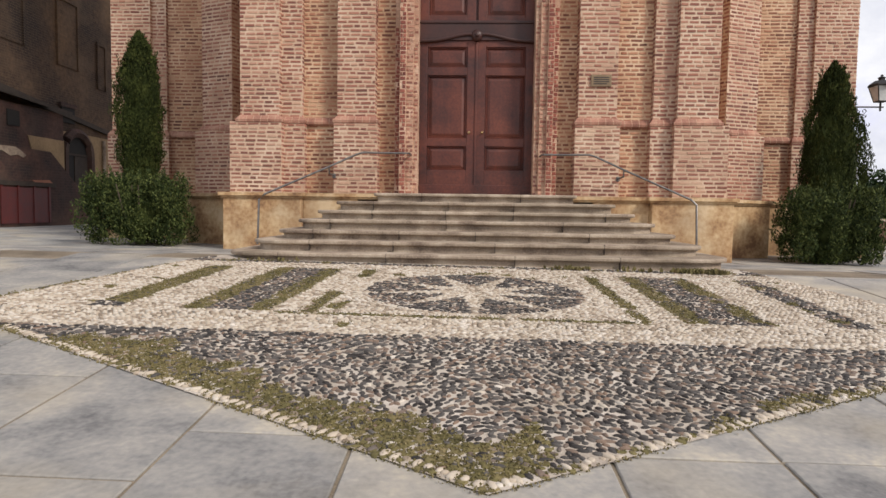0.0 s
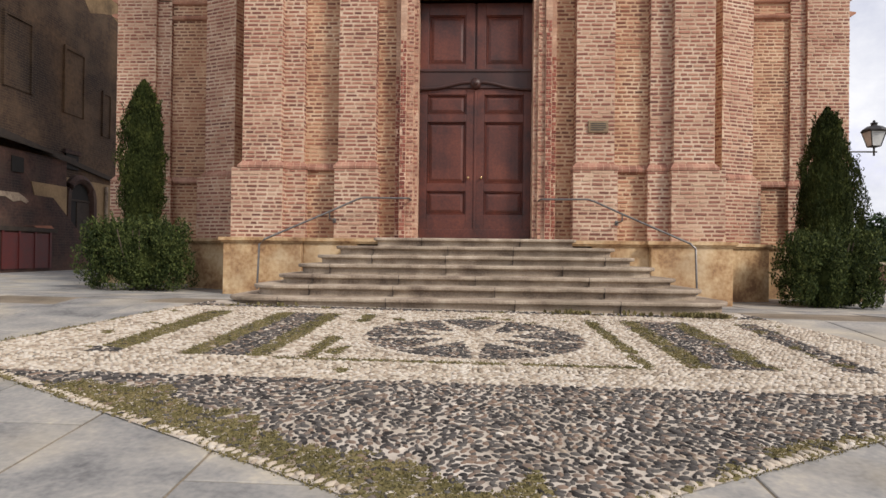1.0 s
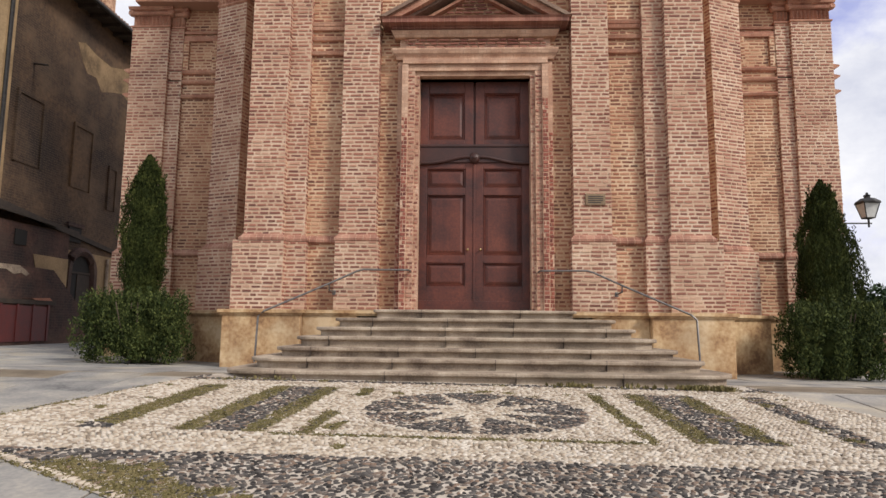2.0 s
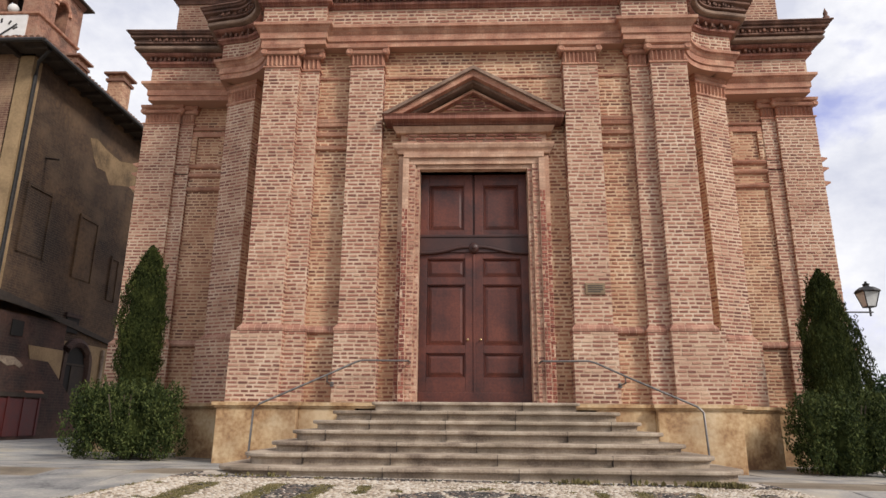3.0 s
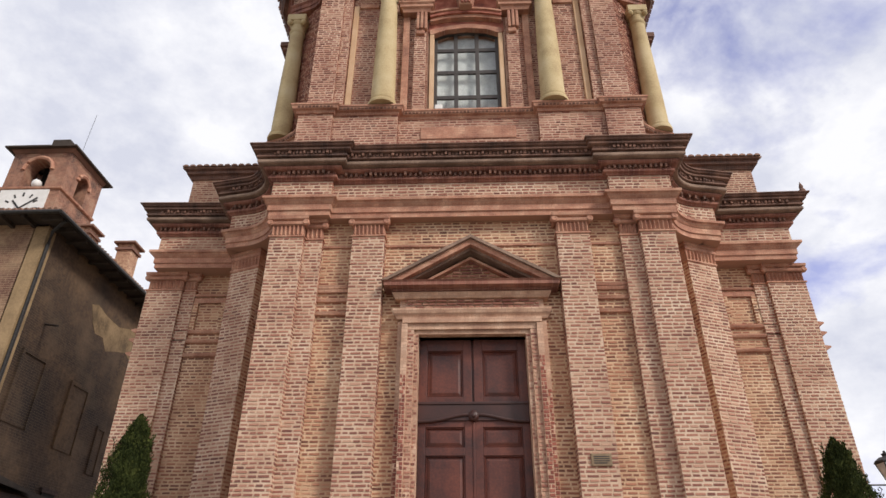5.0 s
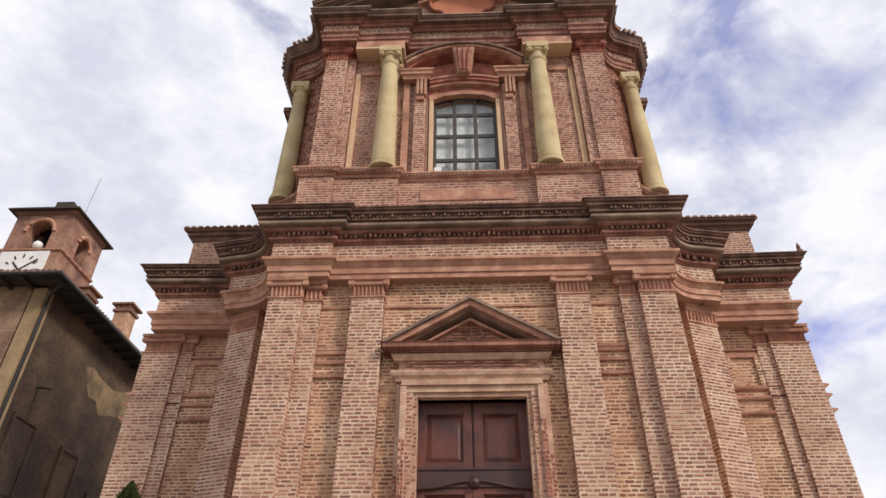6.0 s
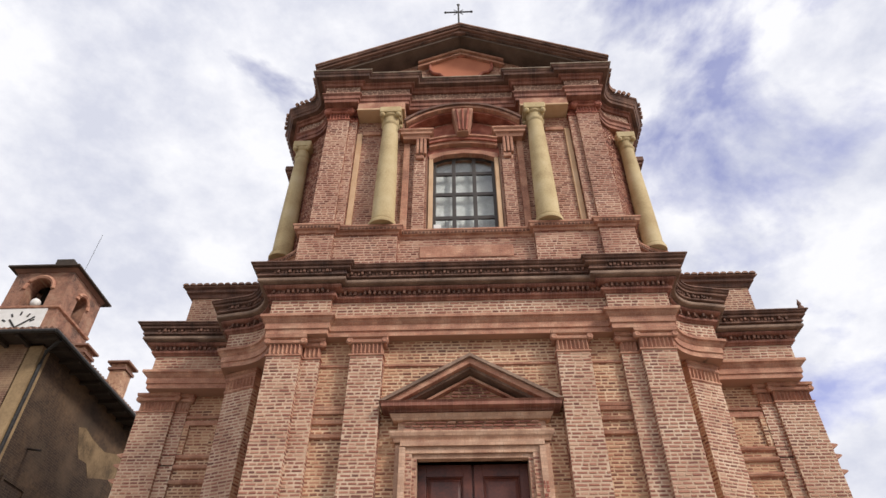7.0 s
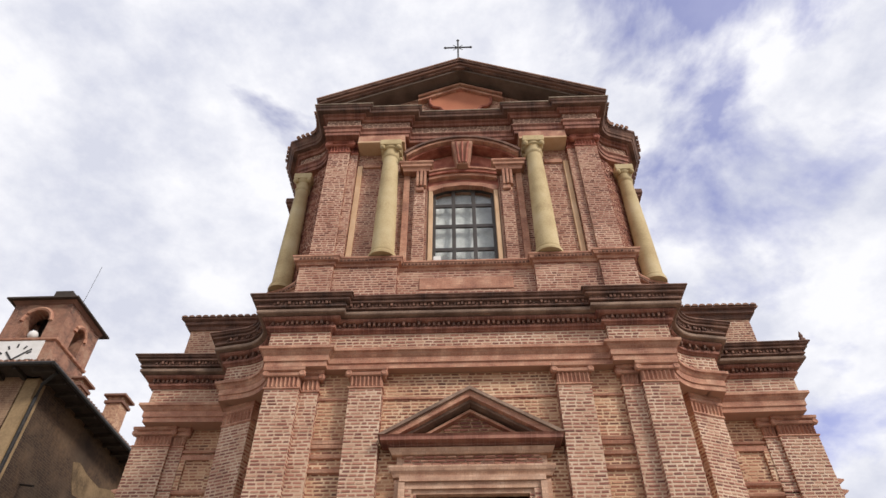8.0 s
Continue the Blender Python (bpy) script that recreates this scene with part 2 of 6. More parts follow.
WOOD_DARK = material("dark_eave_wood", [(0.028, 0.02, 0.015), (0.055, 0.04, 0.03)], 0.9, scale=4, detail_scale=30)
RED_DOOR = material("red_painted_door", [(0.07, 0.008, 0.007), (0.105, 0.014, 0.011)], 0.6, scale=5)
CLOCK = material("white_clock_face", [(0.62, 0.61, 0.58), (0.72, 0.71, 0.69)], 0.7, scale=3, bump=0.05)
BARK = material("bark", [(0.06, 0.045, 0.03), (0.11, 0.085, 0.06)], 0.95, scale=10)
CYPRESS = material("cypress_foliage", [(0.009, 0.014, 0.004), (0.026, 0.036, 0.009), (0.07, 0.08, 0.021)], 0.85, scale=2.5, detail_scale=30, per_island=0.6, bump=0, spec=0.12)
SHRUB = material("shrub_leaf", [(0.010, 0.017, 0.005), (0.034, 0.050, 0.013), (0.11, 0.13, 0.038)], 0.7, scale=3, detail_scale=30, per_island=0.7, bump=0, spec=0.15)
TREE_LEAF = material("tree_leaf", [(0.012, 0.026, 0.010), (0.03, 0.055, 0.02), (0.06, 0.09, 0.035)], 0.6, scale=2, detail_scale=30, per_island=0.6, bump=0, spec=0.15)
TERRA_PALE = material("pale_terracotta", [(0.34, 0.185, 0.122), (0.49, 0.31, 0.21), (0.62, 0.44, 0.32)], 0.9, scale=3, detail_scale=45, stain=0.25, stain_color=(0.20, 0.12, 0.08), bump=0.4, joints=(0.14, 0.062, (0.38, 0.235, 0.165)))
MOULDING = material("brick_toned_moulding", [(0.23, 0.105, 0.072), (0.36, 0.185, 0.128), (0.50, 0.31, 0.22)], 0.92, scale=3, detail_scale=45, stain=0.3, stain_color=(0.16, 0.10, 0.07), bump=0.4, joints=(0.125, 6.0, (0.44, 0.29, 0.20)))
BRICK_RED = material("red_brick", [(0.12, 0.036, 0.028), (0.23, 0.068, 0.047), (0.34, 0.125, 0.085)], 0.9, scale=2, detail_scale=60, per_island=0.6)
# lighter than the side wall: the sun on the front is in the colour
FRONT_SUNNY = material("ochre_plaster_over_brick", [(0.13, 0.062, 0.042), (0.24, 0.145, 0.09), (0.38, 0.27, 0.16)], 0.95, scale=0.7, detail_scale=7, stain=0.4, stain_color=(0.40, 0.29, 0.17), bump=0.6, bump_dist=0.015, joints=(0.26, 0.08, (0.33, 0.235, 0.15)))
PLAQUE = material("bronze_plaque", [(0.17, 0.115, 0.065), (0.24, 0.17, 0.10)], 0.7, metal=0.1, scale=14)

glass = bpy.data.materials.new("window_glass")
glass.use_nodes = True
gb = glass.node_tree.nodes["Principled BSDF"]
gb.inputs["Base Color"].default_value = (0.9, 0.93, 0.93, 1)
gb.inputs["Roughness"].default_value, gb.inputs["Transmission Weight"].default_value, gb.inputs["IOR"].default_value = 0.03, 1.0, 1.45


# ---- geometry helpers ----
class Geo:
    """Collects vertices and faces of one mesh."""

    def __init__(self):
        self.v, self.f = [], []

    def add(self, verts, faces):
        b = len(self.v)
        self.v += [tuple(p) for p in verts]
        self.f += [tuple(b + i for i in f) for f in faces]
        return self

    def box(self, x0, x1, y0, y1, z0, z1):
        return self.add([(x0, y0, z0), (x1, y0, z0), (x1, y1, z0), (x0, y1, z0), (x0, y0, z1), (x1, y0, z1), (x1, y1, z1), (x0, y1, z1)],
                        [(0, 3, 2, 1), (4, 5, 6, 7), (0, 1, 5, 4), (1, 2, 6, 5), (2, 3, 7, 6), (3, 0, 4, 7)])

    def obox(self, o, u, v, w):
        """A box from the corner o along the three vectors u, v, w."""
        o, u, v, w = Vector(o), Vector(u), Vector(v), Vector(w)
        p = [o, o + u, o + u + v, o + v]
        return self.add(p + [q + w for q in p], [(0, 3, 2, 1), (4, 5, 6, 7), (0, 1, 5, 4), (1, 2, 6, 5), (2, 3, 7, 6), (3, 0, 4, 7)])

    def prism(self, outline, z0, z1):
        """An upright prism over a plan outline that runs counter-clockwise."""
        n = len(outline)
        return self.add([(x, y, z0) for x, y in outline] + [(x, y, z1) for x, y in outline],
                        [tuple(range(n))[::-1], tuple(range(n, 2 * n))] + [(i, (i + 1) % n, n + (i + 1) % n, n + i) for i in range(n)])

    def slab_xz(self, outline, y0, y1):
        """A prism over an outline of (x, z), from y0 (front) to y1."""
        n = len(outline)
        return self.add([(x, y0, z) for x, z in outline] + [(x, y1, z) for x, z in outline],
                        [tuple(range(n)), tuple(range(n, 2 * n))[::-1]] + [(i, n + i, n + (i + 1) % n, (i + 1) % n) for i in range(n)])

    def sweep(self, path, profile, closed=False):
        """A moulding: profile (outwards, z) along a plan path whose outer side is to the right of its run."""
        n, m = len(path), len(profile)
        rows = []
        for i, (x, y) in enumerate(path):
            dirs = []
            if i > 0 or closed:
                dirs.append(Vector((x - path[i - 1][0], y - path[i - 1][1])).normalized())
            if i < n - 1 or closed:
                q = path[(i + 1) % n]
                dirs.append(Vector((q[0] - x, q[1] - y)).normalized())
            ns = [Vector((d.y, -d.x)) for d in dirs]
            if len(ns) == 2:
                k = ns[0] + ns[1]
                k = k / max(0.3, k.dot(ns[0])) if k.length > 1e-6 else ns[0]
            else:
                k = ns[0]
            rows.append([(x + k.x * o, y + k.y * o, z) for o, z in profile])
        verts = [p for r in rows for p in r]
        faces = []
        for i in range(n if closed else n - 1):
            a, b = i * m, ((i + 1) % n) * m
            faces += [(a + j, b + j, b + j + 1, a + j + 1) for j in range(m - 1)]
        if not closed:
            faces += [tuple(range(m)), tuple(range((n - 1) * m, n * m))[::-1]]
        return self.add(verts, faces)

    def lathe(self, x, y, profile, n=20, start=0.0, turn=2 * math.pi):
        m = len(profile)
        full = turn > 6.28
        k = n if full else n + 1
        verts = [(x + r * math.cos(start + turn * i / n), y + r * math.sin(start + turn * i / n), z) for i in range(k) for r, z in profile]
        faces = [(i * m + j, ((i + 1) % k) * m + j, ((i + 1) % k) * m + j + 1, i * m + j + 1) for i in range(n) for j in range(m - 1)]
        return self.add(verts, faces)

    def tube(self, points, r, n=8):
        pts = [Vector(p) for p in points]
        rows = []
        for i, p in enumerate(pts):
            d = (pts[min(i + 1, len(pts) - 1)] - pts[max(i - 1, 0)]).normalized()
            a = d.cross(Vector((0, 0, 1)) if abs(d.z) < 0.9 else Vector((1, 0, 0))).normalized()
            b = d.cross(a)
            rows.append([p + r * (math.cos(2 * math.pi * k / n) * a + math.sin(2 * math.pi * k / n) * b) for k in range(n)])
        faces = [(i * n + k, i * n + (k + 1) % n, (i + 1) * n + (k + 1) % n, (i + 1) * n + k) for i in range(len(pts) - 1) for k in range(n)]
        faces += [tuple(range(n))[::-1], tuple(range((len(pts) - 1) * n, len(pts) * n))]
        return self.add([q for r_ in rows for q in r_], faces)

    def ball(self, c, rx, ry, rz, n=10, m=6):
        prof = [(math.sin(math.pi * j / m), -math.cos(math.pi * j / m)) for j in range(m + 1)]
        verts = [(c[0] + rx * s * math.cos(2 * math.pi * i / n), c[1] + ry * s * math.sin(2 * math.pi * i / n), c[2] + rz * h) for i in range(n) for s, h in prof]
        k = m + 1
        return self.add(verts, [(i * k + j, ((i + 1) % n) * k + j, ((i + 1) % n) * k + j + 1, i * k + j + 1) for i in range(n) for j in range(m)])

    def mesh(self, name, mat):
        me = bpy.data.meshes.new(name)
        me.from_pydata(self.v, [], self.f)
        me.materials.append(mat)
        return me


def part(name, g, mat, parent=None, label="", smooth=False, bevel=0.0, kind=""):
    me = g.mesh(name, mat)
    ob = new(name, me)
    if parent:
        ob.parent = parent
    fix = bmesh.new()
    fix.from_mesh(me)
    bmesh.ops.recalc_face_normals(fix, faces=fix.faces)
    fix.to_mesh(me)
    fix.free()
    if smooth:
        me.polygons.foreach_set("use_smooth", [True] * len(me.polygons))
        me.set_sharp_from_angle(angle=radians(38))
    if bevel:
        mod = ob.modifiers.new("worn_edge", "BEVEL")
        mod.width, mod.segments, mod.limit_method = bevel, 2, "ANGLE"
    if label or kind:
        tagged(ob, label, kind=kind)
    return ob


def thing(name, label, category, at=(0, 0, 0), group="", kind=""):
    ob = new(name)
    ob.location = at
    ob.empty_display_size = 0.2
    return tagged(ob, label, category, group, kind)


COURSE = 0.0717


def bricks(g, o, u, width, z0, z1, proud=0.008, course=COURSE, rng=random.Random(4), keep=None, lengths=(0.10, 0.125, 0.155, 0.185), single=None, gap=(0.026, 0.031)):
    """Brick faces over the wall face that starts at the plan point o and runs along u; its outer side is to the right of u."""
    u = Vector((u[0], u[1], 0)).normalized()
    n = Vector((u.y, -u.x, 0))
    j, jz = gap
    rows = max(1, round((z1 - z0) / course))
    h = (z1 - z0) / rows
    for r in range(rows):
        za, zb = z0 + r * h + jz * 0.5, z0 + (r + 1) * h - jz * 0.5
        s = -rng.choice((0.0, 0.06, 0.12, 0.18)) - (0.06 if r % 2 else 0)
        while s < width - 0.02:
            length = rng.choice(lengths) * rng.uniform(0.94, 1.05)
            a, b = max(s, 0.002), min(s + length, width - 0.002)
            s += length + j
            if b - a < 0.03:
                continue
            if keep and not keep((a + b) / 2, (za + zb) / 2):
                continue
            d = proud * rng.uniform(0.4, 1.6)
            t = rng.uniform(-0.004, 0.004)
            tilt = rng.uniform(-0.003, 0.003)
            c = rng.uniform(0.003, 0.006)
            base = Vector((o[0], o[1], 0))
            back = [base + u * p + Vector((0, 0, q)) - n * 0.01 for p, q in ((a, za), (b, za), (b, zb), (a, zb))]
            front = [base + u * p + Vector((0, 0, q + t)) + n * d for p, q in ((a + c, za + c - tilt), (b - c, za + c + tilt), (b - c, zb - c + tilt), (a + c, zb - c - tilt))]
            if single is not None:
                single.append(back + front)
                continue
            g.add(back + front, [(4, 5, 6, 7), (0, 1, 5, 4), (1, 2, 6, 5), (2, 3, 7, 6), (3, 0, 4, 7)])


BRICK_FACES = [(4, 5, 6, 7), (0, 1, 5, 4), (1, 2, 6, 5), (2, 3, 7, 6), (3, 0, 4, 7)]


def pier(core, brick, x0, x1, yf, yb, z0, z1, sides="lr", single=None):
    """A brick pier with its front at yf: a mortar core and brick faces on front and sides."""
    core.box(x0, x1, yf, yb, z0, z1)
    bricks(brick, (x0, yf), (1, 0), x1 - x0, z0, z1, single=single)
    if "l" in sides:
        bricks(brick, (x0, yb), (0, -1), yb - yf, z0, z1)
    if "r" in sides:
        bricks(brick, (x1, yf), (0, 1), yb - yf, z0, z1)


def ground_z(x, y):
    """Height of the paved ground: it rises gently towards the steps."""
    if y < -16:
        z = -13.4 * 0.0815
    elif y < -2.6:
        z = (y + 2.6) * 0.0815
    else:
        z = max(-0.085, -0.034 * (y + 2.6))
    return z - 0.011 * max(-20, min(20, x))

# ---- ground ----
g = Geo()
gx = [-900, -200, -60, -25, -20, -15, -10, -6, -3, 0, 3, 6, 10, 15, 20, 25, 60, 200, 900]
gy = [-900, -200, -60, -25, -16, -14, -12, -10, -8, -6, -4, -2.6, -1, -0.1, 3, 8, 15, 30, 60, 200, 900]
g.add([(x, y, ground_z(x, y) - 0.012) for y in gy for x in gx],
      [(j * len(gx) + i, j * len(gx) + i + 1, (j + 1) * len(gx) + i + 1, (j + 1) * len(gx) + i) for j in range(len(gy) - 1) for i in range(len(gx) - 1)])
ground = tagged(part("ground", g, GROUND), "sandy joint and bare earth ground under stone paving", "ground", kind="structure")

# ---- church ----
church = thing("church", "two-storey baroque brick church facade with pilasters, columns and gable", "church", (0, 1.0, 0))
MIRROR = (-1, 1)


def under(ob):
    """Puts a part made in world places under the church."""
    ob.matrix_parent_inverse = Matrix.Translation((0, -1.0, 0))
    return ob


def cpart(name, g, mat, label="", parent=None, **kw):
    ob = part(name, g, mat, parent or church, label, **kw)
    return ob if parent else under(ob)


Z0, ZP, ZB, ZC, ZA, ZF, ZK = -0.1, 0.95, 2.22, 7.28, 7.75, 8.17, 8.64   # foot, plinth, base moulding, capital, architrave, frieze, cornice

# lower core walls behind the brick faces
LOWER_BODY = "pale lime mortar body of the lower wall"
for s in MIRROR:
    a, b = sorted((s * 1.28, s * 4.0))
    cpart("wall", Geo().box(a, b, 0.25, 3.2, Z0, 9.05), MORTAR_WARM, LOWER_BODY)
    g = Geo()
    g.prism([(s * x, y) for x, y in ((4.01, 1.2), (4.7, 1.5), (5.35, 1.8), (5.5, 2.5), (7.6, 2.5), (7.6, 9), (4.01, 9))][::s], Z0, 9.05)
    cpart("wall", g, MORTAR_WARM, LOWER_BODY)
for y_, za, zb in ((0.25, 5.2, 9.05), (0.25, Z0, 0.93), (0.9, 0.93, 5.2)):
    cpart("wall", Geo().box(-1.28, 1.28, y_, 3.2, za, zb), MORTAR_WARM, LOWER_BODY)

# fields between pilasters
g = Geo()
for s in MIRROR:
    for xa, xb in ((1.34, 1.75), (2.36, 3.05)):
        o = min(s * xa, s * xb)
        bricks(g, (o, 0.25), (1, 0), xb - xa, ZP, ZA)
bricks(g, (-1.34, 0.25), (1, 0), 2.68, 5.95, ZA, keep=lambda a, z: abs(a - 1.34) > (7.2 - z) * 1.75 or z > 7.2 or z < 6.0)
for s in MIRROR:
    # the returns at the ends of the front and behind the splayed piers
    if s > 0:
        bricks(g, (4.0, 0.25), (0, 1), 1.1, ZP, ZA)
        bricks(g, (5.5, 2.5), (1, 0), 1.5, ZP, ZA)
        bricks(g, (7.6, 2.5), (0, 1), 5, ZP, ZA)
        bricks(g, (4.0, 1.25), (0.7, 0.3), 0.8, ZP, ZA)
    else:
        bricks(g, (-4.0, 1.35), (0, -1), 1.1, ZP, ZA)
        bricks(g, (-7.0, 2.5), (1, 0), 1.5, ZP, ZA)
        bricks(g, (-7.6, 7.5), (0, -1), 5, ZP, ZA)
        bricks(g, (-4.7, 1.55), (0.7, -0.3), 0.8, ZP, ZA)
field = cpart("brickwork", g, BRICK_WARM, "pink and orange brick courses of the wall fields", kind="stuff")

BASE_PROFILE = [(0.0, ZB - 0.09), (0.03, ZB - 0.085), (0.065, ZB - 0.06), (0.07, ZB - 0.02), (0.045, ZB + 0.005), (0.03, ZB + 0.03), (0.0, ZB + 0.06)]


def pilaster(x0, x1, yf, yb, label, wide=0.0, outer=0):
    """A flat brick pilaster: pedestal, base moulding, shaft and fluted capital."""
    core, br = Geo(), Geo()
    a, b = (x0 - 0.05 - (wide if outer < 0 else 0), x1 + 0.05 + (wide if outer > 0 else 0))
    pieces = [] if yf < 0.05 and x1 - x0 > 0.5 else None
    pier(core, br, a, b, yf - 0.05, yb, ZP, ZB - 0.06, single=pieces)
    pier(core, br, x0, x1, yf, yb, ZB + 0.03, ZC)
    p = cpart("pilaster", core, MORTAR, label)
    for verts in pieces or ():
        me = bpy.data.meshes.new("brick")
        me.from_pydata([tuple(q) for q in verts], [], BRICK_FACES)
        me.materials.append(BRICK_PIECE)
        new("brick", me).parent = p
    part("brickwork", br, BRICK, p, kind="stuff")
    part("base_moulding", Geo().sweep([(x0, yb), (x0, yf), (x1, yf), (x1, yb)], BASE_PROFILE), MOULDING, p)
    capital(x0, x1, yf, yb, p)
    return p


def capital(x0, x1, yf, yb, p, z0=ZC, z1=ZA, mat=TERRACOTTA, scroll=1.0):
    h = z1 - z0
    g = Geo().box(x0 + 0.01, x1 - 0.01, yf + 0.02, yb, z0, z1 - 0.004)
    path = [(x0, yb), (x0, yf), (x1, yf), (x1, yb)]
    g.sweep(path, [(0, z0), (0.03, z0 + 0.01), (0.03, z0 + 0.04), (0, z0 + 0.05)])
    g.sweep(path, [(0, z0 + 0.58 * h), (0.05, z0 + 0.62 * h), (0.06, z0 + 0.74 * h), (0.02, z0 + 0.8 * h), (0.08, z0 + 0.86 * h), (0.09, z1 - 0.004), (0, z1 - 0.004)])
    part("capital", g, mat, p, "terracotta capital with fluted neck")
    n = max(4, round((x1 - x0) / 0.085))
    w = (x1 - x0) / n
    for i in range(n):
        c = x0 + (i + 0.5) * w
        f = Geo().add([(c - 0.34 * w, yf + 0.02, z0 + 0.05), (c + 0.34 * w, yf + 0.02, z0 + 0.05), (c, yf - 0.03, z0 + 0.07), (c - 0.34 * w, yf + 0.02, z0 + 0.56 * h), (c + 0.34 * w, yf + 0.02, z0 + 0.56 * h), (c, yf - 0.035, z0 + 0.57 * h)],
                      [(0, 2, 5, 3), (2, 1, 4, 5), (0, 1, 2), (3, 5, 4)])
        part("flute", f, mat, p)
    for s in (x0, x1):
        if z1 - z0 > 0.3:
            v = Geo()
            v.lathe(0, 0, [(q * scroll, w_ * scroll) for q, w_ in ((0.0, -0.05), (0.05, -0.06), (0.075, -0.03), (0.075, 0.03), (0.05, 0.06), (0, 0.05))], 12)
            v.v = [(s + (0.03 if s == x1 else -0.03) + px_, yf - 0.01 + pz_, z1 - 0.13 + py_) for px_, py_, pz_ in v.v]
            part("volute", v, mat, p)


for s in MIRROR:
    def span(a, b):
        return sorted((s * a, s * b))
    pilaster(*span(1.73, 2.38), 0.0, 0.25, "flat brick pilaster beside the portal")
    pilaster(*span(3.02, 3.38), 0.12, 0.25, "narrow half pilaster")
    pilaster(*span(3.38, 4.06), -0.03, 0.3, "tall flat outer brick pilaster", 0.12, s)

# splayed piers and wing pilasters
for s in MIRROR:
    core, br = Geo(), Geo()
    for zz0, zz1, k in ((ZP, ZB - 0.06, 0.06), (ZB + 0.03, ZA, 0.0)):
        A, B = Vector((4.68 - k, 1.24 - k)), Vector((5.37 + 2.2 * k, 1.52 - k))
        C, D = Vector((5.52 + k, 2.5)), Vector((4.48 - k, 1.7))
        pts = [(s * p.x, p.y) for p in (A, B, C, D)]
        core.prism(pts[::s], zz0, zz1)
        for P, Q in ((D, A), (A, B), (B, C)):
            P, Q = (Vector((s * P.x, P.y)), Vector((s * Q.x, Q.y)))
            if s < 0:
                P, Q = Q, P
            bricks(br, P, Q - P, (Q - P).length, zz0, zz1)
    p = cpart("pilaster", core, MORTAR, "splayed corner pier of brick")
    part("brickwork", br, BRICK, p, kind="stuff")
    path = [(s * x, y) for x, y in ((4.48, 1.7), (4.68, 1.24), (5.37, 1.52), (5.52, 2.5))][::s]
    part("base_moulding", Geo().sweep(path, BASE_PROFILE), MOULDING, p)
    part("capital", Geo().sweep(path, [(0, ZC), (0.03, ZC + 0.02), (0.03, ZC + 0.05), (0.01, ZC + 0.07), (0.02, ZC + 0.27), (0.05, ZC + 0.3), (0.05, ZC + 0.36), (0.02, ZC + 0.38), (0.06, ZA - 0.05), (0.06, ZA), (0, ZA)]), TERRACOTTA, p)
    A, B = Vector((s * 4.68, 1.24, 0)), Vector((s * 5.37, 1.52, 0))
    u_ = (B - A).normalized()
    n_ = Vector((0.376 * s, -0.927, 0))
    for i in range(8):
        c = A + (B - A) * ((i + 0.5) / 8)
        f = Geo().add([c - u_ * 0.03 + Vector((0, 0, ZC + 0.06)), c + u_ * 0.03 + Vector((0, 0, ZC + 0.06)), c + n_ * 0.055 + Vector((0, 0, ZC + 0.08)),
                       c - u_ * 0.03 + Vector((0, 0, ZC + 0.27)), c + u_ * 0.03 + Vector((0, 0, ZC + 0.27)), c + n_ * 0.06 + Vector((0, 0, ZC + 0.28))], [(0, 2, 5, 3), (2, 1, 4, 5), (0, 1, 2), (3, 5, 4)])
        part("flute", f, TERRACOTTA, p)
    # returns of the bands in the recess, and the framed panel of the wing
    for z in (5.72, 6.05, 6.28):
        cpart("string_course", Geo().sweep([(s * 4.02, 1.19), (s * 4.66, 1.46)][::s], [(0, z - 0.06), (0.05, z - 0.04), (0.09, z), (0.09, z + 0.03), (0, z + 0.05)]), TERRACOTTA)
    a, b = sorted((s * 5.62, s * 6.52))
    fr = cpart("panel_frame", Geo().box(a, b, 2.44, 2.5, 7.0, 7.12), TERRACOTTA, "moulded brick frame of a blind panel", bevel=0.012)
    for xa, xb in ((5.62, 5.86), (6.4, 6.52)):
        a, b = sorted((s * xa, s * xb))
        core_, br_ = Geo(), Geo()
        pier(core_, br_, a, b, 2.44, 2.5, 6.33, 7.0)
        part("panel_side", core_, MORTAR_WARM, fr)
        part("brickwork", br_, BRICK_WARM, fr, kind="stuff")
    a, b = sorted((s * 6.82, s * 7.66))
    pilaster(a, b, 2.34, 2.5, "flat brick pilaster of the side wing", 0.03, s)
    a, b = sorted((s * 6.52, s * 6.82))
    pilaster(a, b, 2.42, 2.5, "narrow strip of the side wing")
    # string courses on the wing
    path = [(s * 5.55, 2.49), (s * 6.9, 2.49)][::s]
    for z in (5.72, 6.05, 6.28):
        cpart("string_course", Geo().sweep(path, [(0, z - 0.06), (0.05, z - 0.04), (0.07, z), (0.07, z + 0.03), (0, z + 0.05)]), TERRACOTTA)
    cpart("string_course", Geo().sweep([(s * 5.55, 2.49), (s * 6.9, 2.49)][::s], [(0, 7.17), (0.04, 7.18), (0.05, 7.22), (0, 7.25)]), TERRACOTTA)
    path = [(s * 7.66, 2.34), (s * 7.66, 5)][::s]
    for z in (5.72, 6.05, 6.28):
        cpart("string_course", Geo().sweep(path, [(0, z - 0.06), (0.06, z - 0.04), (0.13, z), (0.13, z + 0.03), (0, z + 0.05)]), TERRACOTTA)
    # bands in the field between the pilasters
    path = [(s * 2.38, 0.245), (s * 3.02, 0.245)][::s]
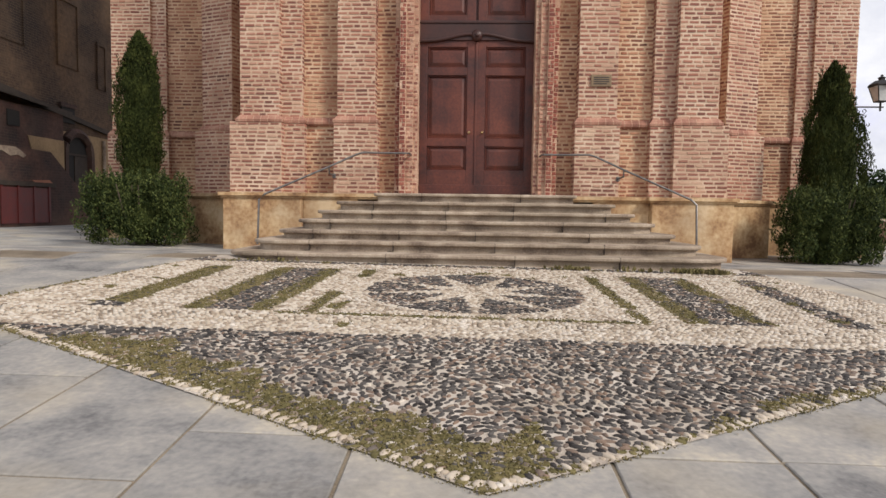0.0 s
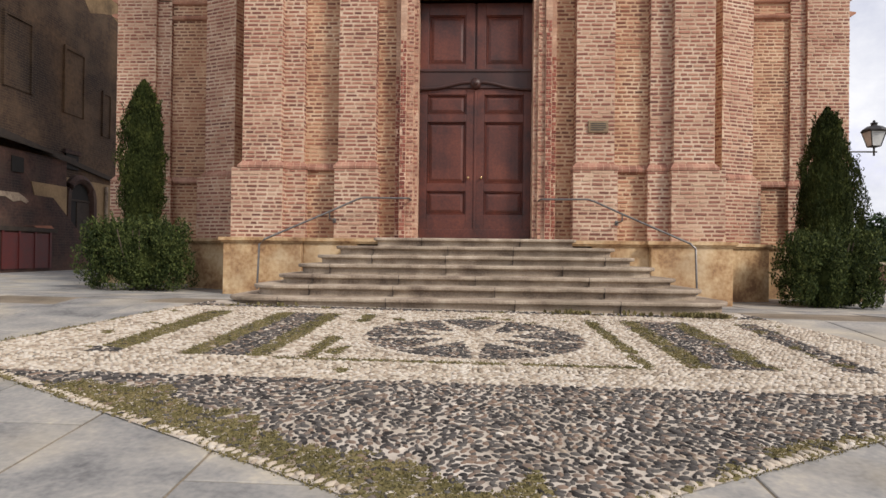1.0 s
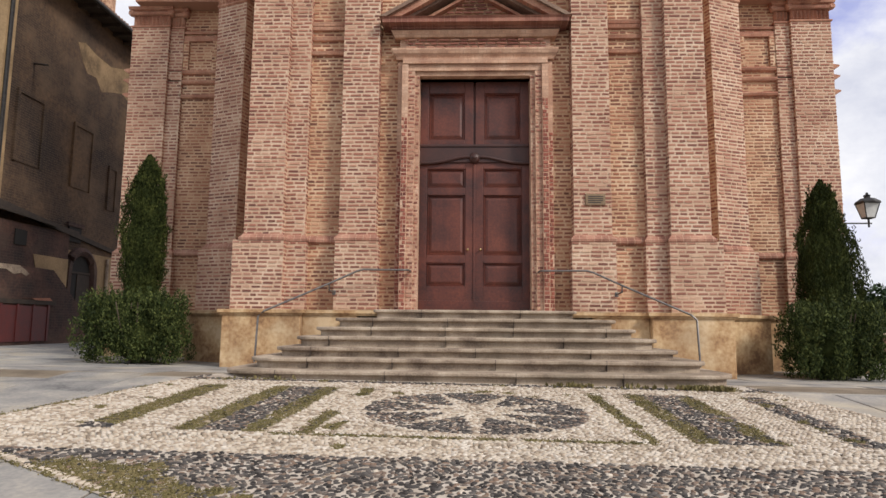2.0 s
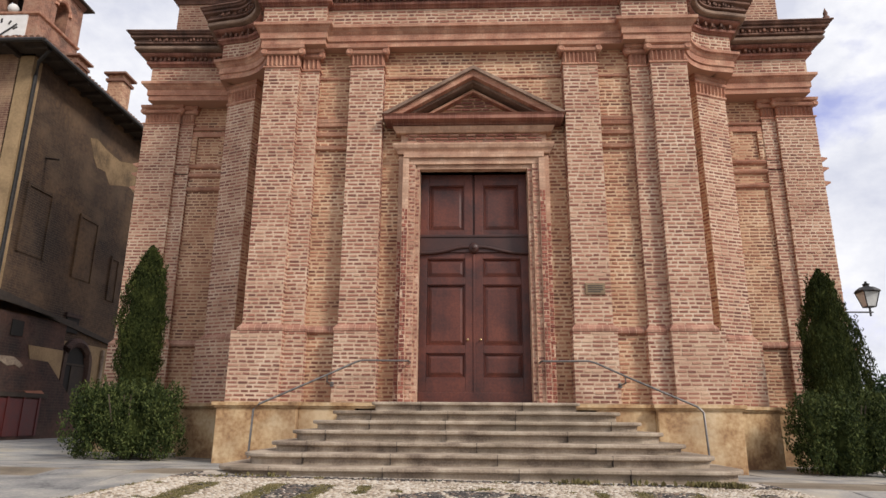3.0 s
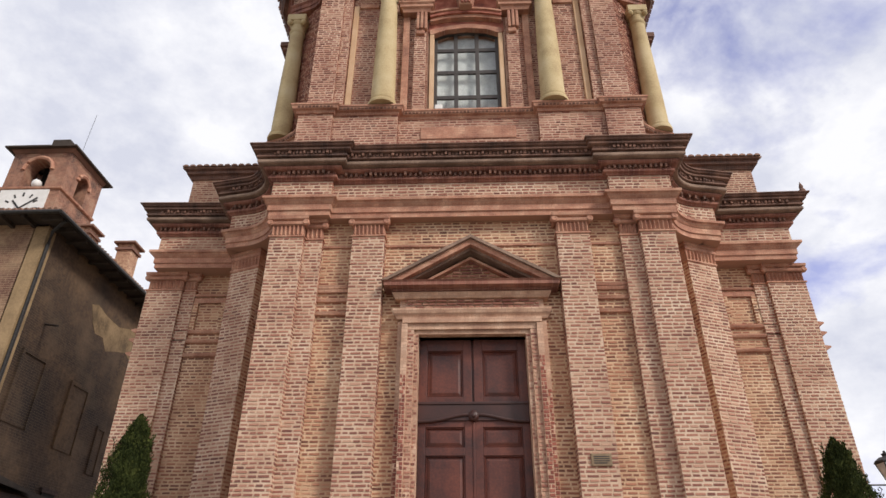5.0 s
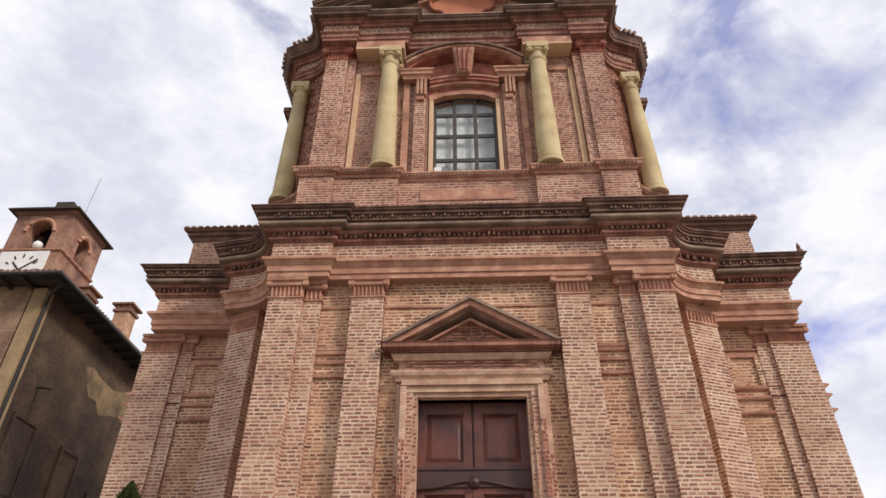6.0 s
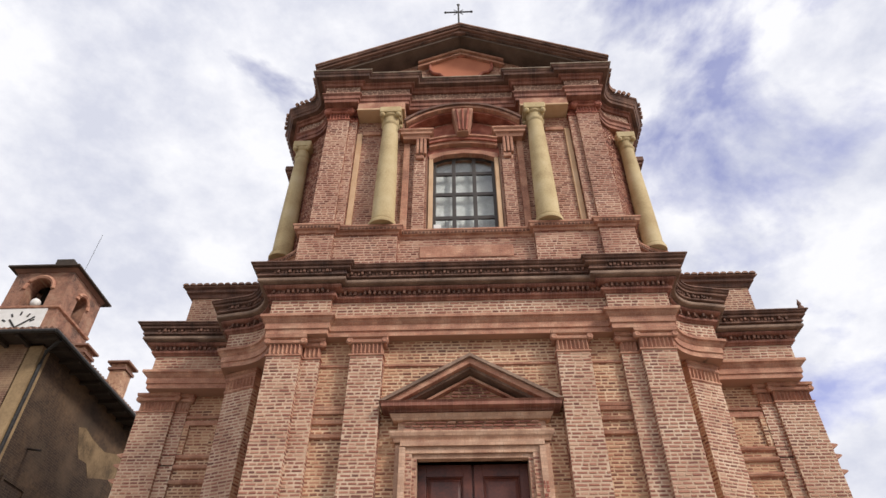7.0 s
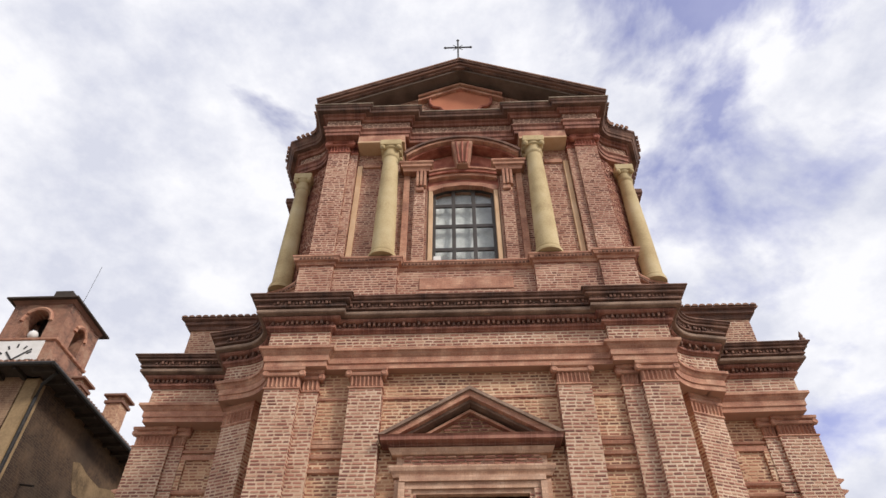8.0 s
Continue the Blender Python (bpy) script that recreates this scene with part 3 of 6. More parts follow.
    for z, o in ((5.70, 0.06), (5.98, 0.05), (6.18, 0.05), (6.26, 0.06)):
        cpart("string_course", Geo().sweep(path, [(0, z - 0.05), (o, z - 0.04), (o + 0.02, z + 0.02), (0, z + 0.04)]), TERRACOTTA)
    for xa, xb in ((2.38, 3.02), (0.0, 1.73)):
        path = [(s * xa, 0.245), (s * xb, 0.245)][::s]
        cpart("string_course", Geo().sweep(path, [(0, 7.15), (0.03, 7.16), (0.035, 7.20), (0, 7.22)]), TERRACOTTA)
    for xa, xb, yy in ((2.38, 3.02, 0.245), (5.6, 6.85, 2.49)):
        path = [(s * xa, yy), (s * xb, yy)][::s]
        cpart("base_moulding", Geo().sweep(path, BASE_PROFILE), MOULDING)

# ochre plinth under the piers
g = Geo()
for s in MIRROR:
    g = Geo()
    a, b = sorted((s * 2.95, s * 4.30))
    g.box(a, b, -0.24, 0.4, Z0 - 0.2, ZP - 0.08)
    a, b = sorted((s * 2.0, s * 2.95))
    g.box(a, b, -0.1, 0.4, Z0 - 0.2, ZP - 0.08)
    pl = [(s * x, y) for x, y in ((3.9, 0.4), (4.6, 0.95), (5.62, 1.35), (5.7, 2.42), (7.9, 2.2), (7.9, 8), (3.9, 8))]
    g.prism(pl[::s], Z0 - 0.2, ZP - 0.08)
    p = cpart("plinth", g, PLINTH, "stained ochre rendered plinth", bevel=0.015)
    path = [(s * x, y) for x, y in ((1.55, -0.1), (2.95, -0.1), (2.95, -0.24), (4.30, -0.24), (4.30, 0.7), (4.62, 0.93), (5.62, 1.35), (5.7, 2.42), (6.9, 2.31), (7.9, 2.2), (7.9, 6))]
    part("plinth_moulding", Geo().sweep(path[::s], [(-0.4, ZP - 0.1), (0.02, ZP - 0.1), (0.035, ZP - 0.07), (0.06, ZP - 0.06), (0.06, ZP - 0.005), (-0.4, ZP)]), PLINTH, p)

# portal
g = Geo()
for s in MIRROR:
    for xa, xb, y in ((1.0, 1.08, 0.10), (1.08, 1.20, 0.05), (1.20, 1.31, 0.0), (1.31, 1.40, 0.12)):
        a, b = sorted((s * xa, s * xb))
        g.box(a, b, y, 0.9, ZP, 5.2 + (xa - 1.0) * 0.9)
for i, (xa, y) in enumerate(((1.08, 0.10), (1.20, 0.05), (1.30, 0.0))):
    z0 = 5.2 + (0, 0.08, 0.2)[i]
    g.box(-xa, xa, y, 0.9, z0, z0 + (0.08, 0.12, 0.1)[i] - 0.002)
portal = cpart("portal_frame", g, TERRA_PALE, "moulded brick door surround")
br = Geo()
for s in MIRROR:
    o = min(s * 1.08, s * 1.20)
    bricks(br, (o, 0.05), (1, 0), 0.12, ZP, 5.28, lengths=(0.11,))
    o = min(s * 1.0, s * 1.08)
    bricks(br, (o, 0.10), (1, 0), 0.08, ZP, 5.2, lengths=(0.07,))
bricks(br, (-1.28, 0.06), (1, 0), 2.56, 5.70, 5.90)
part("brickwork", br, BRICK, portal, kind="stuff")
br = Geo()
for s, top in ((-1, 4.4), (1, 4.75)):
    o = min(s * 1.205, s * 1.305)
    bricks(br, (o, 0.0), (1, 0), 0.10, ZP, top, lengths=(0.1,), gap=(0.012, 0.014))
    o = min(s * 1.305, s * 1.40)
    bricks(br, (o, 0.12), (1, 0), 0.095, ZP, top - 0.6, lengths=(0.09,), gap=(0.012, 0.014))
part("jamb_course", br, BRICK_RED, portal, "deep red brick courses at the door jambs", kind="stuff")
g = Geo()
path = [(-1.42, 0.25), (-1.42, 0.07), (1.42, 0.07), (1.42, 0.25)]
g.sweep(path, [(-0.1, 5.50), (0.0, 5.50), (0.02, 5.55), (0.06, 5.6), (0.08, 5.66), (0.08, 5.69), (-0.05, 5.70), (-0.05, 5.90), (0.04, 5.91), (0.08, 5.99), (0.10, 6.02), (-0.1, 6.02)])
part("entablature", g, TERRA_PALE, portal)
g = Geo()
path = [(-1.42, 0.25), (-1.42, 0.07), (1.42, 0.07), (1.42, 0.25)]
g.sweep(path, [(-0.1, 6.0), (0.04, 6.0), (0.05, 6.04), (0.09, 6.05), (0.09, 6.09), (0.25, 6.10), (0.25, 6.165), (0.28, 6.2), (0.0, 6.21)])
part("cornice", g, TERRA_DARK, portal, "projecting brick cornice under the pediment")
# raking mouldings of the pediment
for s in MIRROR:
    for d0, d1, y in ((0.0, 0.07, -0.22), (0.07, 0.19, -0.15), (0.19, 0.25, -0.02), (0.34, 0.39, 0.1)):
        x_end, apex, slope = 1.72, 7.18, 0.57
        out = [(0, apex - d0), (s * (x_end - d0 / slope), 6.2), (s * (x_end - d1 / slope), 6.2), (0, apex - d1)]
        part("raking_moulding", Geo().slab_xz(out, y, 0.3), CORONA if d0 in (0.0, 0.19) else TERRACOTTA, portal)
tym = Geo()
bricks(tym, (-1.2, 0.2), (1, 0), 2.4, 6.22, 6.85, keep=lambda a, z: abs(a - 1.2) < (6.80 - z) * 1.7)
part("tympanum", tym, BRICK, portal, kind="stuff")

# door with two leaves
door = cpart("door", Geo().box(-1.0, 1.0, 0.46, 0.52, ZP, 5.2), DOOR, "tall dark varnished wooden double door, closed")
for s in MIRROR:
    def span(a, b):
        return sorted((s * a, s * b))
    for xa, xb, za, zb in ((0.02, 0.16, 0.97, 3.95), (0.86, 1.0, 0.97, 3.95), (0.16, 0.86, 0.97, 1.40), (0.16, 0.86, 1.82, 1.96), (0.16, 0.86, 3.06, 3.20), (0.16, 0.86, 3.55, 3.66),
                           (0.02, 0.18, 4.0, 5.2), (0.84, 1.0, 4.0, 5.2), (0.18, 0.84, 4.0, 4.1), (0.18, 0.84, 4.98, 5.2)):
        a, b = span(xa, xb)
        part("rail" if xb - xa > 0.3 else "stile", Geo().box(a, b, 0.40, 0.47, za, zb), DOOR, door, bevel=0.006)
    for za, zb in ((1.40, 1.82), (1.96, 3.06), (3.20, 3.55), (4.1, 4.98)):
        a, b = span(0.165 if za < 4 else 0.185, 0.855 if za < 4 else 0.835)
        g = Geo()
        g.add([(a, 0.425, za), (b, 0.425, za), (b, 0.425, zb), (a, 0.425, zb), (a + 0.018, 0.42, za + 0.018), (b - 0.018, 0.42, za + 0.018), (b - 0.018, 0.42, zb - 0.018), (a + 0.018, 0.42, zb - 0.018),
               (a + 0.032, 0.45, za + 0.032), (b - 0.032, 0.45, za + 0.032), (b - 0.032, 0.45, zb - 0.032), (a + 0.032, 0.45, zb - 0.032),
               (a + 0.085, 0.432, za + 0.085), (b - 0.085, 0.432, za + 0.085), (b - 0.085, 0.432, zb - 0.085), (a + 0.085, 0.432, zb - 0.085)],
              [(k * 4 + i, k * 4 + (i + 1) % 4, k * 4 + 4 + (i + 1) % 4, k * 4 + 4 + i) for k in range(3) for i in range(4)] + [(12, 13, 14, 15)])
        part("panel", g, DOOR, door)
    a, b = span(0.0, 1.0)
    part("kick_board", Geo().box(a + 0.003, b - 0.003, 0.385, 0.41, 0.97, 1.14), DOOR, door, bevel=0.008)
    part("knob", Geo().ball((s * 0.115, 0.36, 2.06), 0.024, 0.024, 0.024).tube([(s * 0.115, 0.36, 2.06), (s * 0.115, 0.41, 2.06)], 0.01), BRASS, door, "small brass knob", smooth=True)
part("transom", Geo().box(-1.0, 1.0, 0.37, 0.46, 3.66, 4.0), DOOR_DARK, door, bevel=0.01)
part("transom_moulding", Geo().box(-1.0, 1.0, 0.35, 0.40, 3.95, 4.0), DOOR_DARK, door, bevel=0.01)
pts = [(x, 0.36, 3.64 + 0.12 * math.exp(-((abs(x) - 0.12) / 0.42) ** 2)) for x in np.linspace(-1.0, 1.0, 41)]
part("curved_moulding", Geo().tube(pts, 0.028, 8), DOOR_DARK, door, "curved carved moulding", smooth=True)
part("carved_boss", Geo().ball((0, 0.35, 3.74), 0.10, 0.06, 0.10).ball((0, 0.30, 3.74), 0.045, 0.03, 0.045), DOOR_DARK, door, "carved round boss", smooth=True)
part("meeting_strip", Geo().box(-0.022, 0.022, 0.385, 0.42, 0.97, 3.64), DOOR, door, bevel=0.008)

plq = cpart("plaque", Geo().box(1.93, 2.27, -0.035, 0.005, 2.80, 3.0), PLAQUE, "small bronze wall plaque with worn lettering", bevel=0.004)
for z in (2.95, 2.915, 2.88, 2.845):
    part("text_bar", Geo().box(1.97, 2.23 - 0.04 * (z < 2.85), -0.038, -0.034, z - 0.008, z + 0.008), IRON, plq)

# ---- lower entablature ----
HALF = [(2.88, 0.02), (2.88, -0.12), (4.14, -0.12)]
HALF += [(5.22 - 1.08 * math.cos(a), 0.04 + 1.08 * math.sin(a)) for a in np.linspace(0.0, 1.5, 13)]
HALF += [(5.46, 1.18), (5.54, 2.10), (7.48, 2.05), (7.48, 8.0)]
LOWER = [(-x, y) for x, y in HALF[::-1]] + HALF
cpart("architrave", Geo().sweep(LOWER, [(-0.6, ZA), (0.0, ZA), (0.0, ZA + 0.11), (0.03, ZA + 0.12), (0.03, ZA + 0.25), (0.05, ZA + 0.27), (0.10, ZA + 0.34), (0.14, ZA + 0.36), (0.14, ZF), (-0.6, ZF + 0.02)]), TERRACOTTA, "moulded brick architrave")
cpart("frieze", Geo().sweep(LOWER, [(-0.6, ZF), (0.0, ZF), (0.0, ZK), (-0.6, ZK)]), MORTAR, "pale mortar of the frieze")
br = Geo()
for (xa, ya), (xb, yb) in zip(LOWER[:-1], LOWER[1:]):
    w = math.hypot(xb - xa, yb - ya)
    if w > 0.1:
        bricks(br, (xa, ya), (xb - xa, yb - ya), w, ZF + 0.02, ZK)
cpart("brickwork", br, BRICK, "brick courses of the frieze", kind="stuff")
cpart("bed_moulding", Geo().sweep(LOWER, [(-0.5, ZK - 0.05), (0.03, ZK - 0.05), (0.05, ZK - 0.02), (0.10, ZK + 0.0), (0.10, ZK + 0.055), (0.06, ZK + 0.06), (0.06, ZK + 0.15), (0.16, ZK + 0.155), (0.20, ZK + 0.18), (0.20, ZK + 0.225), (-0.5, ZK + 0.23)]), TERRA_DARK, "reddish brick bed moulding")
cpart("corona", Geo().sweep(LOWER, [(-0.5, ZK + 0.23), (0.20, ZK + 0.245), (0.29, ZK + 0.25), (0.31, ZK + 0.27), (0.31, ZK + 0.33), (0.28, ZK + 0.345), (-0.5, ZK + 0.36)]), CORONA, "beige projecting corona of the cornice")
cpart("cornice", Geo().sweep(LOWER, [(-0.5, ZK + 0.35), (0.25, ZK + 0.352), (0.25, ZK + 0.385), (0.33, ZK + 0.39), (0.33, ZK + 0.425), (0.30, ZK + 0.43), (0.30, ZK + 0.51), (0.39, ZK + 0.515), (0.40, ZK + 0.55), (0.37, ZK + 0.555), (0.37, ZK + 0.58), (0.43, ZK + 0.59), (0.44, ZK + 0.63), (-0.5, ZK + 0.70)]), CORNICE, "weathered projecting brick cornice, shade included in its colour")
# dentils under the corona and brick on edge above it
br, edge = Geo(), Geo()
for (xa, ya), (xb, yb) in zip(LOWER[:-1], LOWER[1:]):
    d = Vector((xb - xa, yb - ya))
    w = d.length
    if w < 0.08:
        continue
    n = Vector((d.y, -d.x)).normalized()
    bricks(br, Vector((xa, ya)) + n * 0.06, d, w, ZK + 0.06, ZK + 0.15, lengths=(0.055,), proud=0.075, course=0.09, gap=(0.05, 0.004))
    bricks(edge, Vector((xa, ya)) + n * 0.30, d, w, ZK + 0.43, ZK + 0.51, lengths=(0.055, 0.06), proud=0.05, course=0.08, gap=(0.022, 0.006))
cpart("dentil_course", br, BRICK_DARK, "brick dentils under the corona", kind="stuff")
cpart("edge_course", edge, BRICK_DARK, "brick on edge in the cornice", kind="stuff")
g = Geo()
g.sweep(LOWER, [(-0.5, ZK + 0.69), (0.45, ZK + 0.63), (0.475, ZK + 0.635), (0.47, ZK + 0.66), (-0.5, ZK + 0.75)])
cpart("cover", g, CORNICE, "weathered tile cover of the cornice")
cpart("corner_finial", Geo().lathe(7.84, 1.66, [(0.07, ZK + 0.64), (0.075, ZK + 0.72), (0.04, ZK + 0.77), (0.05, ZK + 0.83), (0.0, ZK + 0.97)], 8), CORNICE, "small dark finial on the cornice corner", smooth=True)

# ---- attic blocks behind the wings ----
for s in MIRROR:
    a, b = sorted((s * 4.5, s * 7.85))
    core, br = Geo(), Geo()
    pier(core, br, a, b, 3.6, 9.0, 9.1, 11.45)
    p = cpart("attic", core, MORTAR, "plain brick attic block above the side wing")
    part("brickwork", br, BRICK, p, kind="stuff")
    path = [(s * 4.5, 3.6), (s * 7.85, 3.6), (s * 7.85, 9)][::s]
    part("cornice", Geo().sweep(path, [(-0.3, 11.4), (0.05, 11.4), (0.08, 11.5), (0.16, 11.53), (0.16, 11.62), (0.22, 11.64), (0.22, 11.7), (-0.3, 11.75)]), CORNICE, p)
    a, b = sorted((s * 4.5, s * 8.12))
    part("roof", Geo().add([(a, 3.36, 11.66), (b, 3.36, 11.66), (b, 9, 12.84), (a, 9, 12.84), (a, 3.36, 11.71), (b, 3.36, 11.71), (b, 9, 12.89), (a, 9, 12.89)], [(0, 3, 2, 1), (4, 5, 6, 7), (0, 1, 5, 4), (1, 2, 6, 5), (2, 3, 7, 6), (3, 0, 4, 7)]), TILE, p, "clay tile roof")
    x = a
    while x < b - 0.05:
        arc = [(x + 0.09 - 0.09 * math.cos(t), 0.07 * math.sin(t)) for t in np.linspace(0, math.pi, 6)]
        part("roof_tile", Geo().add([(px_, y, z + pz_) for y, z in ((3.31, 11.70), (9, 12.88)) for px_, pz_ in arc], [(i, i + 1, 7 + i, 6 + i) for i in range(5)] + [tuple(range(6))[::-1]]), TILE, p)
        x += 0.2

# ---- upper storey ----
ZU, ZUC, ZUA, ZUF, ZUK = 10.93, 15.05, 15.62, 15.95, 16.30   # pedestal top, capital, architrave, frieze, cornice
UPPER_BODY = "pale mortar body of the upper wall"
for s in MIRROR:
    a, b = sorted((s * 0.95, s * 3.7))
    cpart("wall", Geo().box(a, b, 0.55, 3.0, 9.0, 16.6), MORTAR_UPPER, UPPER_BODY)
    g = Geo()
    g.prism([(s * x, y) for x, y in ((3.71, 0.56), (3.78, 0.9), (4.3, 1.3), (4.9, 1.9), (5.0, 12), (3.71, 12))][::s], 9.0, 16.6)
    cpart("wall", g, MORTAR_UPPER, UPPER_BODY)
for y_, za, zb in ((0.55, 9.0, 11.0), (0.55, 13.95, 16.6), (1.6, 11.0, 13.95)):
    cpart("wall", Geo().box(-0.95, 0.95, y_, 3.0, za, zb), MORTAR_UPPER, UPPER_BODY)
br = Geo()
for s in MIRROR:
    for xa, xb in ((0.98, 3.0),):
        o = min(s * xa, s * xb)
        bricks(br, (o, 0.55), (1, 0), xb - xa, ZU, ZUA)
    seg = [(3.72, 0.56), (3.79, 0.9), (4.31, 1.295), (4.91, 1.9), (4.96, 6)]
    for (xa, ya), (xb, yb) in zip(seg[:-1], seg[1:]):
        if s > 0:
            bricks(br, (xa, ya), (xb - xa, yb - ya), math.hypot(xb - xa, yb - ya), 9.3, ZUA)
        else:
            bricks(br, (-xb, yb), (xb - xa, ya - yb), math.hypot(xb - xa, yb - ya), 9.3, ZUA)
bricks(br, (-0.98, 0.55), (1, 0), 1.96, 14.0, ZUA)
cpart("brickwork", br, BRICK, "brick courses of the upper wall", kind="stuff")

# pedestals with their moulded band
for s in MIRROR:
    for xa, xb, y in ((3.12, 3.92, 0.14), (1.62, 3.12, 0.24)):
        core, br = Geo(), Geo()
        a, b = sorted((s * xa, s * xb))
        pier(core, br, a, b, y, 0.6, 9.2, ZU - 0.22)
        p = cpart("pedestal", core, MORTAR_UPPER, "brick pedestal of the upper order")
        part("brickwork", br, BRICK, p, kind="stuff")
core, br = Geo(), Geo()
pier(core, br, -1.62, 1.62, 0.42, 0.6, 9.2, ZU - 0.22)
p = cpart("pedestal", core, MORTAR_UPPER, "brick apron below the window")
part("brickwork", br, BRICK, p, kind="stuff")
part("apron_panel", Geo().slab_xz([(-1.1, 10.1), (1.1, 10.1), (1.1, 10.45), (-1.1, 10.45)], 0.39, 0.43), TERRACOTTA, p, bevel=0.02)
UHALF = [(1.62, 0.42), (1.62, 0.22), (3.10, 0.22), (3.10, 0.12), (3.94, 0.12), (3.94, 0.75), (4.15, 1.05), (4.5, 1.3), (4.95, 1.45), (5.1, 1.6), (5.1, 5)]
UPATH = [(-x, y) for x, y in UHALF[::-1]] + UHALF
band = cpart("band", Geo().sweep(UPATH, [(-0.3, ZU - 0.24), (0.02, ZU - 0.24), (0.04, ZU - 0.17), (0.10, ZU - 0.15), (0.12, ZU - 0.08), (0.14, ZU - 0.06), (0.14, ZU - 0.02), (-0.3, ZU)]), TERRACOTTA, "moulded brick band over the pedestals")
br = Geo()
for (xa, ya), (xb, yb) in zip(UPATH[:-1], UPATH[1:]):
    d = Vector((xb - xa, yb - ya))
    if d.length > 0.15:
        n = Vector((d.y, -d.x)).normalized()
        bricks(br, Vector((xa, ya)) + n * 0.115, d, d.length, ZU - 0.15, ZU - 0.07, lengths=(0.06,), proud=0.012)
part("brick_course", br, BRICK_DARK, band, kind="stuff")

for s in MIRROR:
    for xa, xb, y in ((3.2, 3.80, 0.3), (2.98, 3.2, 0.38)):
        a, b = sorted((s * xa, s * xb))
        core, br = Geo(), Geo()
        pier(core, br, a, b, y, 0.6, ZU + 0.1, ZUC + 0.1)
        p = cpart("pilaster", core, MORTAR_UPPER, "upper brick pilaster with red capital")
        part("brickwork", br, BRICK, p, kind="stuff")
        part("base_moulding", Geo().sweep([(a, 0.6), (a, y), (b, y), (b, 0.6)], [(0, ZU - 0.02), (0.07, ZU - 0.02), (0.07, ZU + 0.06), (0.04, ZU + 0.1), (0.02, ZU + 0.14), (0, ZU + 0.16)]), TERRACOTTA, p)
        capital(a, b, y, 0.6, p, ZUC + 0.1, ZUA, TERRA_RED, 1.6 if xb > 3.3 else 1.3)
    a, b = sorted((s * 2.82, s * 2.96))
    cpart("cream_strip", Geo().box(a, b, 0.48, 0.56, ZU, 14.75), CREAM, "cream rendered edge strip", bevel=0.01)
    a, b = sorted((s * 1.45, s * 1.62))
    cpart("wall_strip", Geo().box(a, b, 0.46, 0.56, ZU, ZUC), TERRACOTTA, bevel=0.01)
    a, b = sorted((s * 2.3, s * 2.8))
    cpart("string_course", Geo().box(a, b, 0.49, 0.56, 14.7, 14.84), TERRACOTTA, bevel=0.015)
    # beam over the column, with a pale lower edge
    a, b = sorted((s * 1.62, s * 2.96))
    beam = cpart("beam", Geo().box(a, b, 0.10, 0.55, 15.36, 15.63), TERRACOTTA, "brick beam over the column", bevel=0.01)
    part("beam_edge", Geo().box(a, b, 0.07, 0.55, 15.29, 15.358), CREAM, beam, "pale rendered lower edge", bevel=0.01)
    # columns, the second one on the curved flank
    for x, y, r, top in ((s * 2.0, 0.28, 0.285, 15.2), (s * 4.72, 1.38, 0.25, 15.2)):
        base_z = ZU
        prof = [(0, base_z), (r * 1.22, base_z), (r * 1.25, base_z + 0.05), (r * 1.2, base_z + 0.1), (r * 1.08, base_z + 0.12), (r * 1.12, base_z + 0.17), (r * 1.0, base_z + 0.2)]
        prof += [(r * (1 - 0.26 * q ** 1.6), base_z + 0.2 + (top - 0.72 - base_z) * q) for q in np.linspace(0.05, 1, 12)]
        prof += [(r * 0.86, top - 0.48), (r * 0.88, top - 0.44), (r * 0.76, top - 0.41), (r * 0.78, top - 0.22), (r * 0.95, top - 0.18), (r * 1.0, top - 0.1), (0, top - 0.1)]
        c = cpart("column", Geo().lathe(x, y, prof, 28), COLUMN, "smooth yellow stucco column", smooth=True)
        g = Geo().box(x - r * 1.05, x + r * 1.05, y - r * 1.05, y + r * 1.05, top - 0.12, top + 0.1)
        part("abacus", g, COLUMN, c, bevel=0.02)
        for q in range(4):
            ang = math.pi / 4 + q * math.pi / 2
            part("volute", Geo().ball((x + r * 1.0 * math.cos(ang) * 1.1, y + r * 1.0 * math.sin(ang) * 1.1, top - 0.17), 0.085, 0.085, 0.09, 8, 5), COLUMN, c, smooth=True)

# window
WZ0, WZ1 = 11.02, 13.72
win = cpart("window", Geo().box(-0.86, 0.86, 0.86, 0.9, WZ0, 14.0), CURTAIN, "tall window with dark wooden bars and pale curtains")
for x in (-0.79, -0.27, 0.27, 0.79):
    part("bar", Geo().box(x - 0.052, x + 0.052, 0.68, 0.74, WZ0, 13.9), FRAME_DARK, win, bevel=0.008)
for z in (WZ0 + 0.04, 11.62, 12.45, 13.22):
    part("bar", Geo().box(-0.83, 0.83, 0.675, 0.735, z - 0.055, z + 0.055), FRAME_DARK, win, bevel=0.008)
part("head_bar", Geo().slab_xz([(-0.83, 13.62), (-0.5, 13.76), (0, 13.82), (0.5, 13.76), (0.83, 13.62), (0.83, 14.0), (-0.83, 14.0)], 0.66, 0.74), FRAME_DARK, win)
for xa, xb in ((-0.75, -0.31), (-0.23, 0.23), (0.31, 0.75)):
    for za, zb in ((WZ0 + 0.08, 11.57), (11.66, 12.4), (12.5, 13.17), (13.26, 13.8)):
        pane = part("pane", Geo().box(xa, xb, 0.70, 0.708, za, zb), glass, win)
        pane.visible_shadow = False
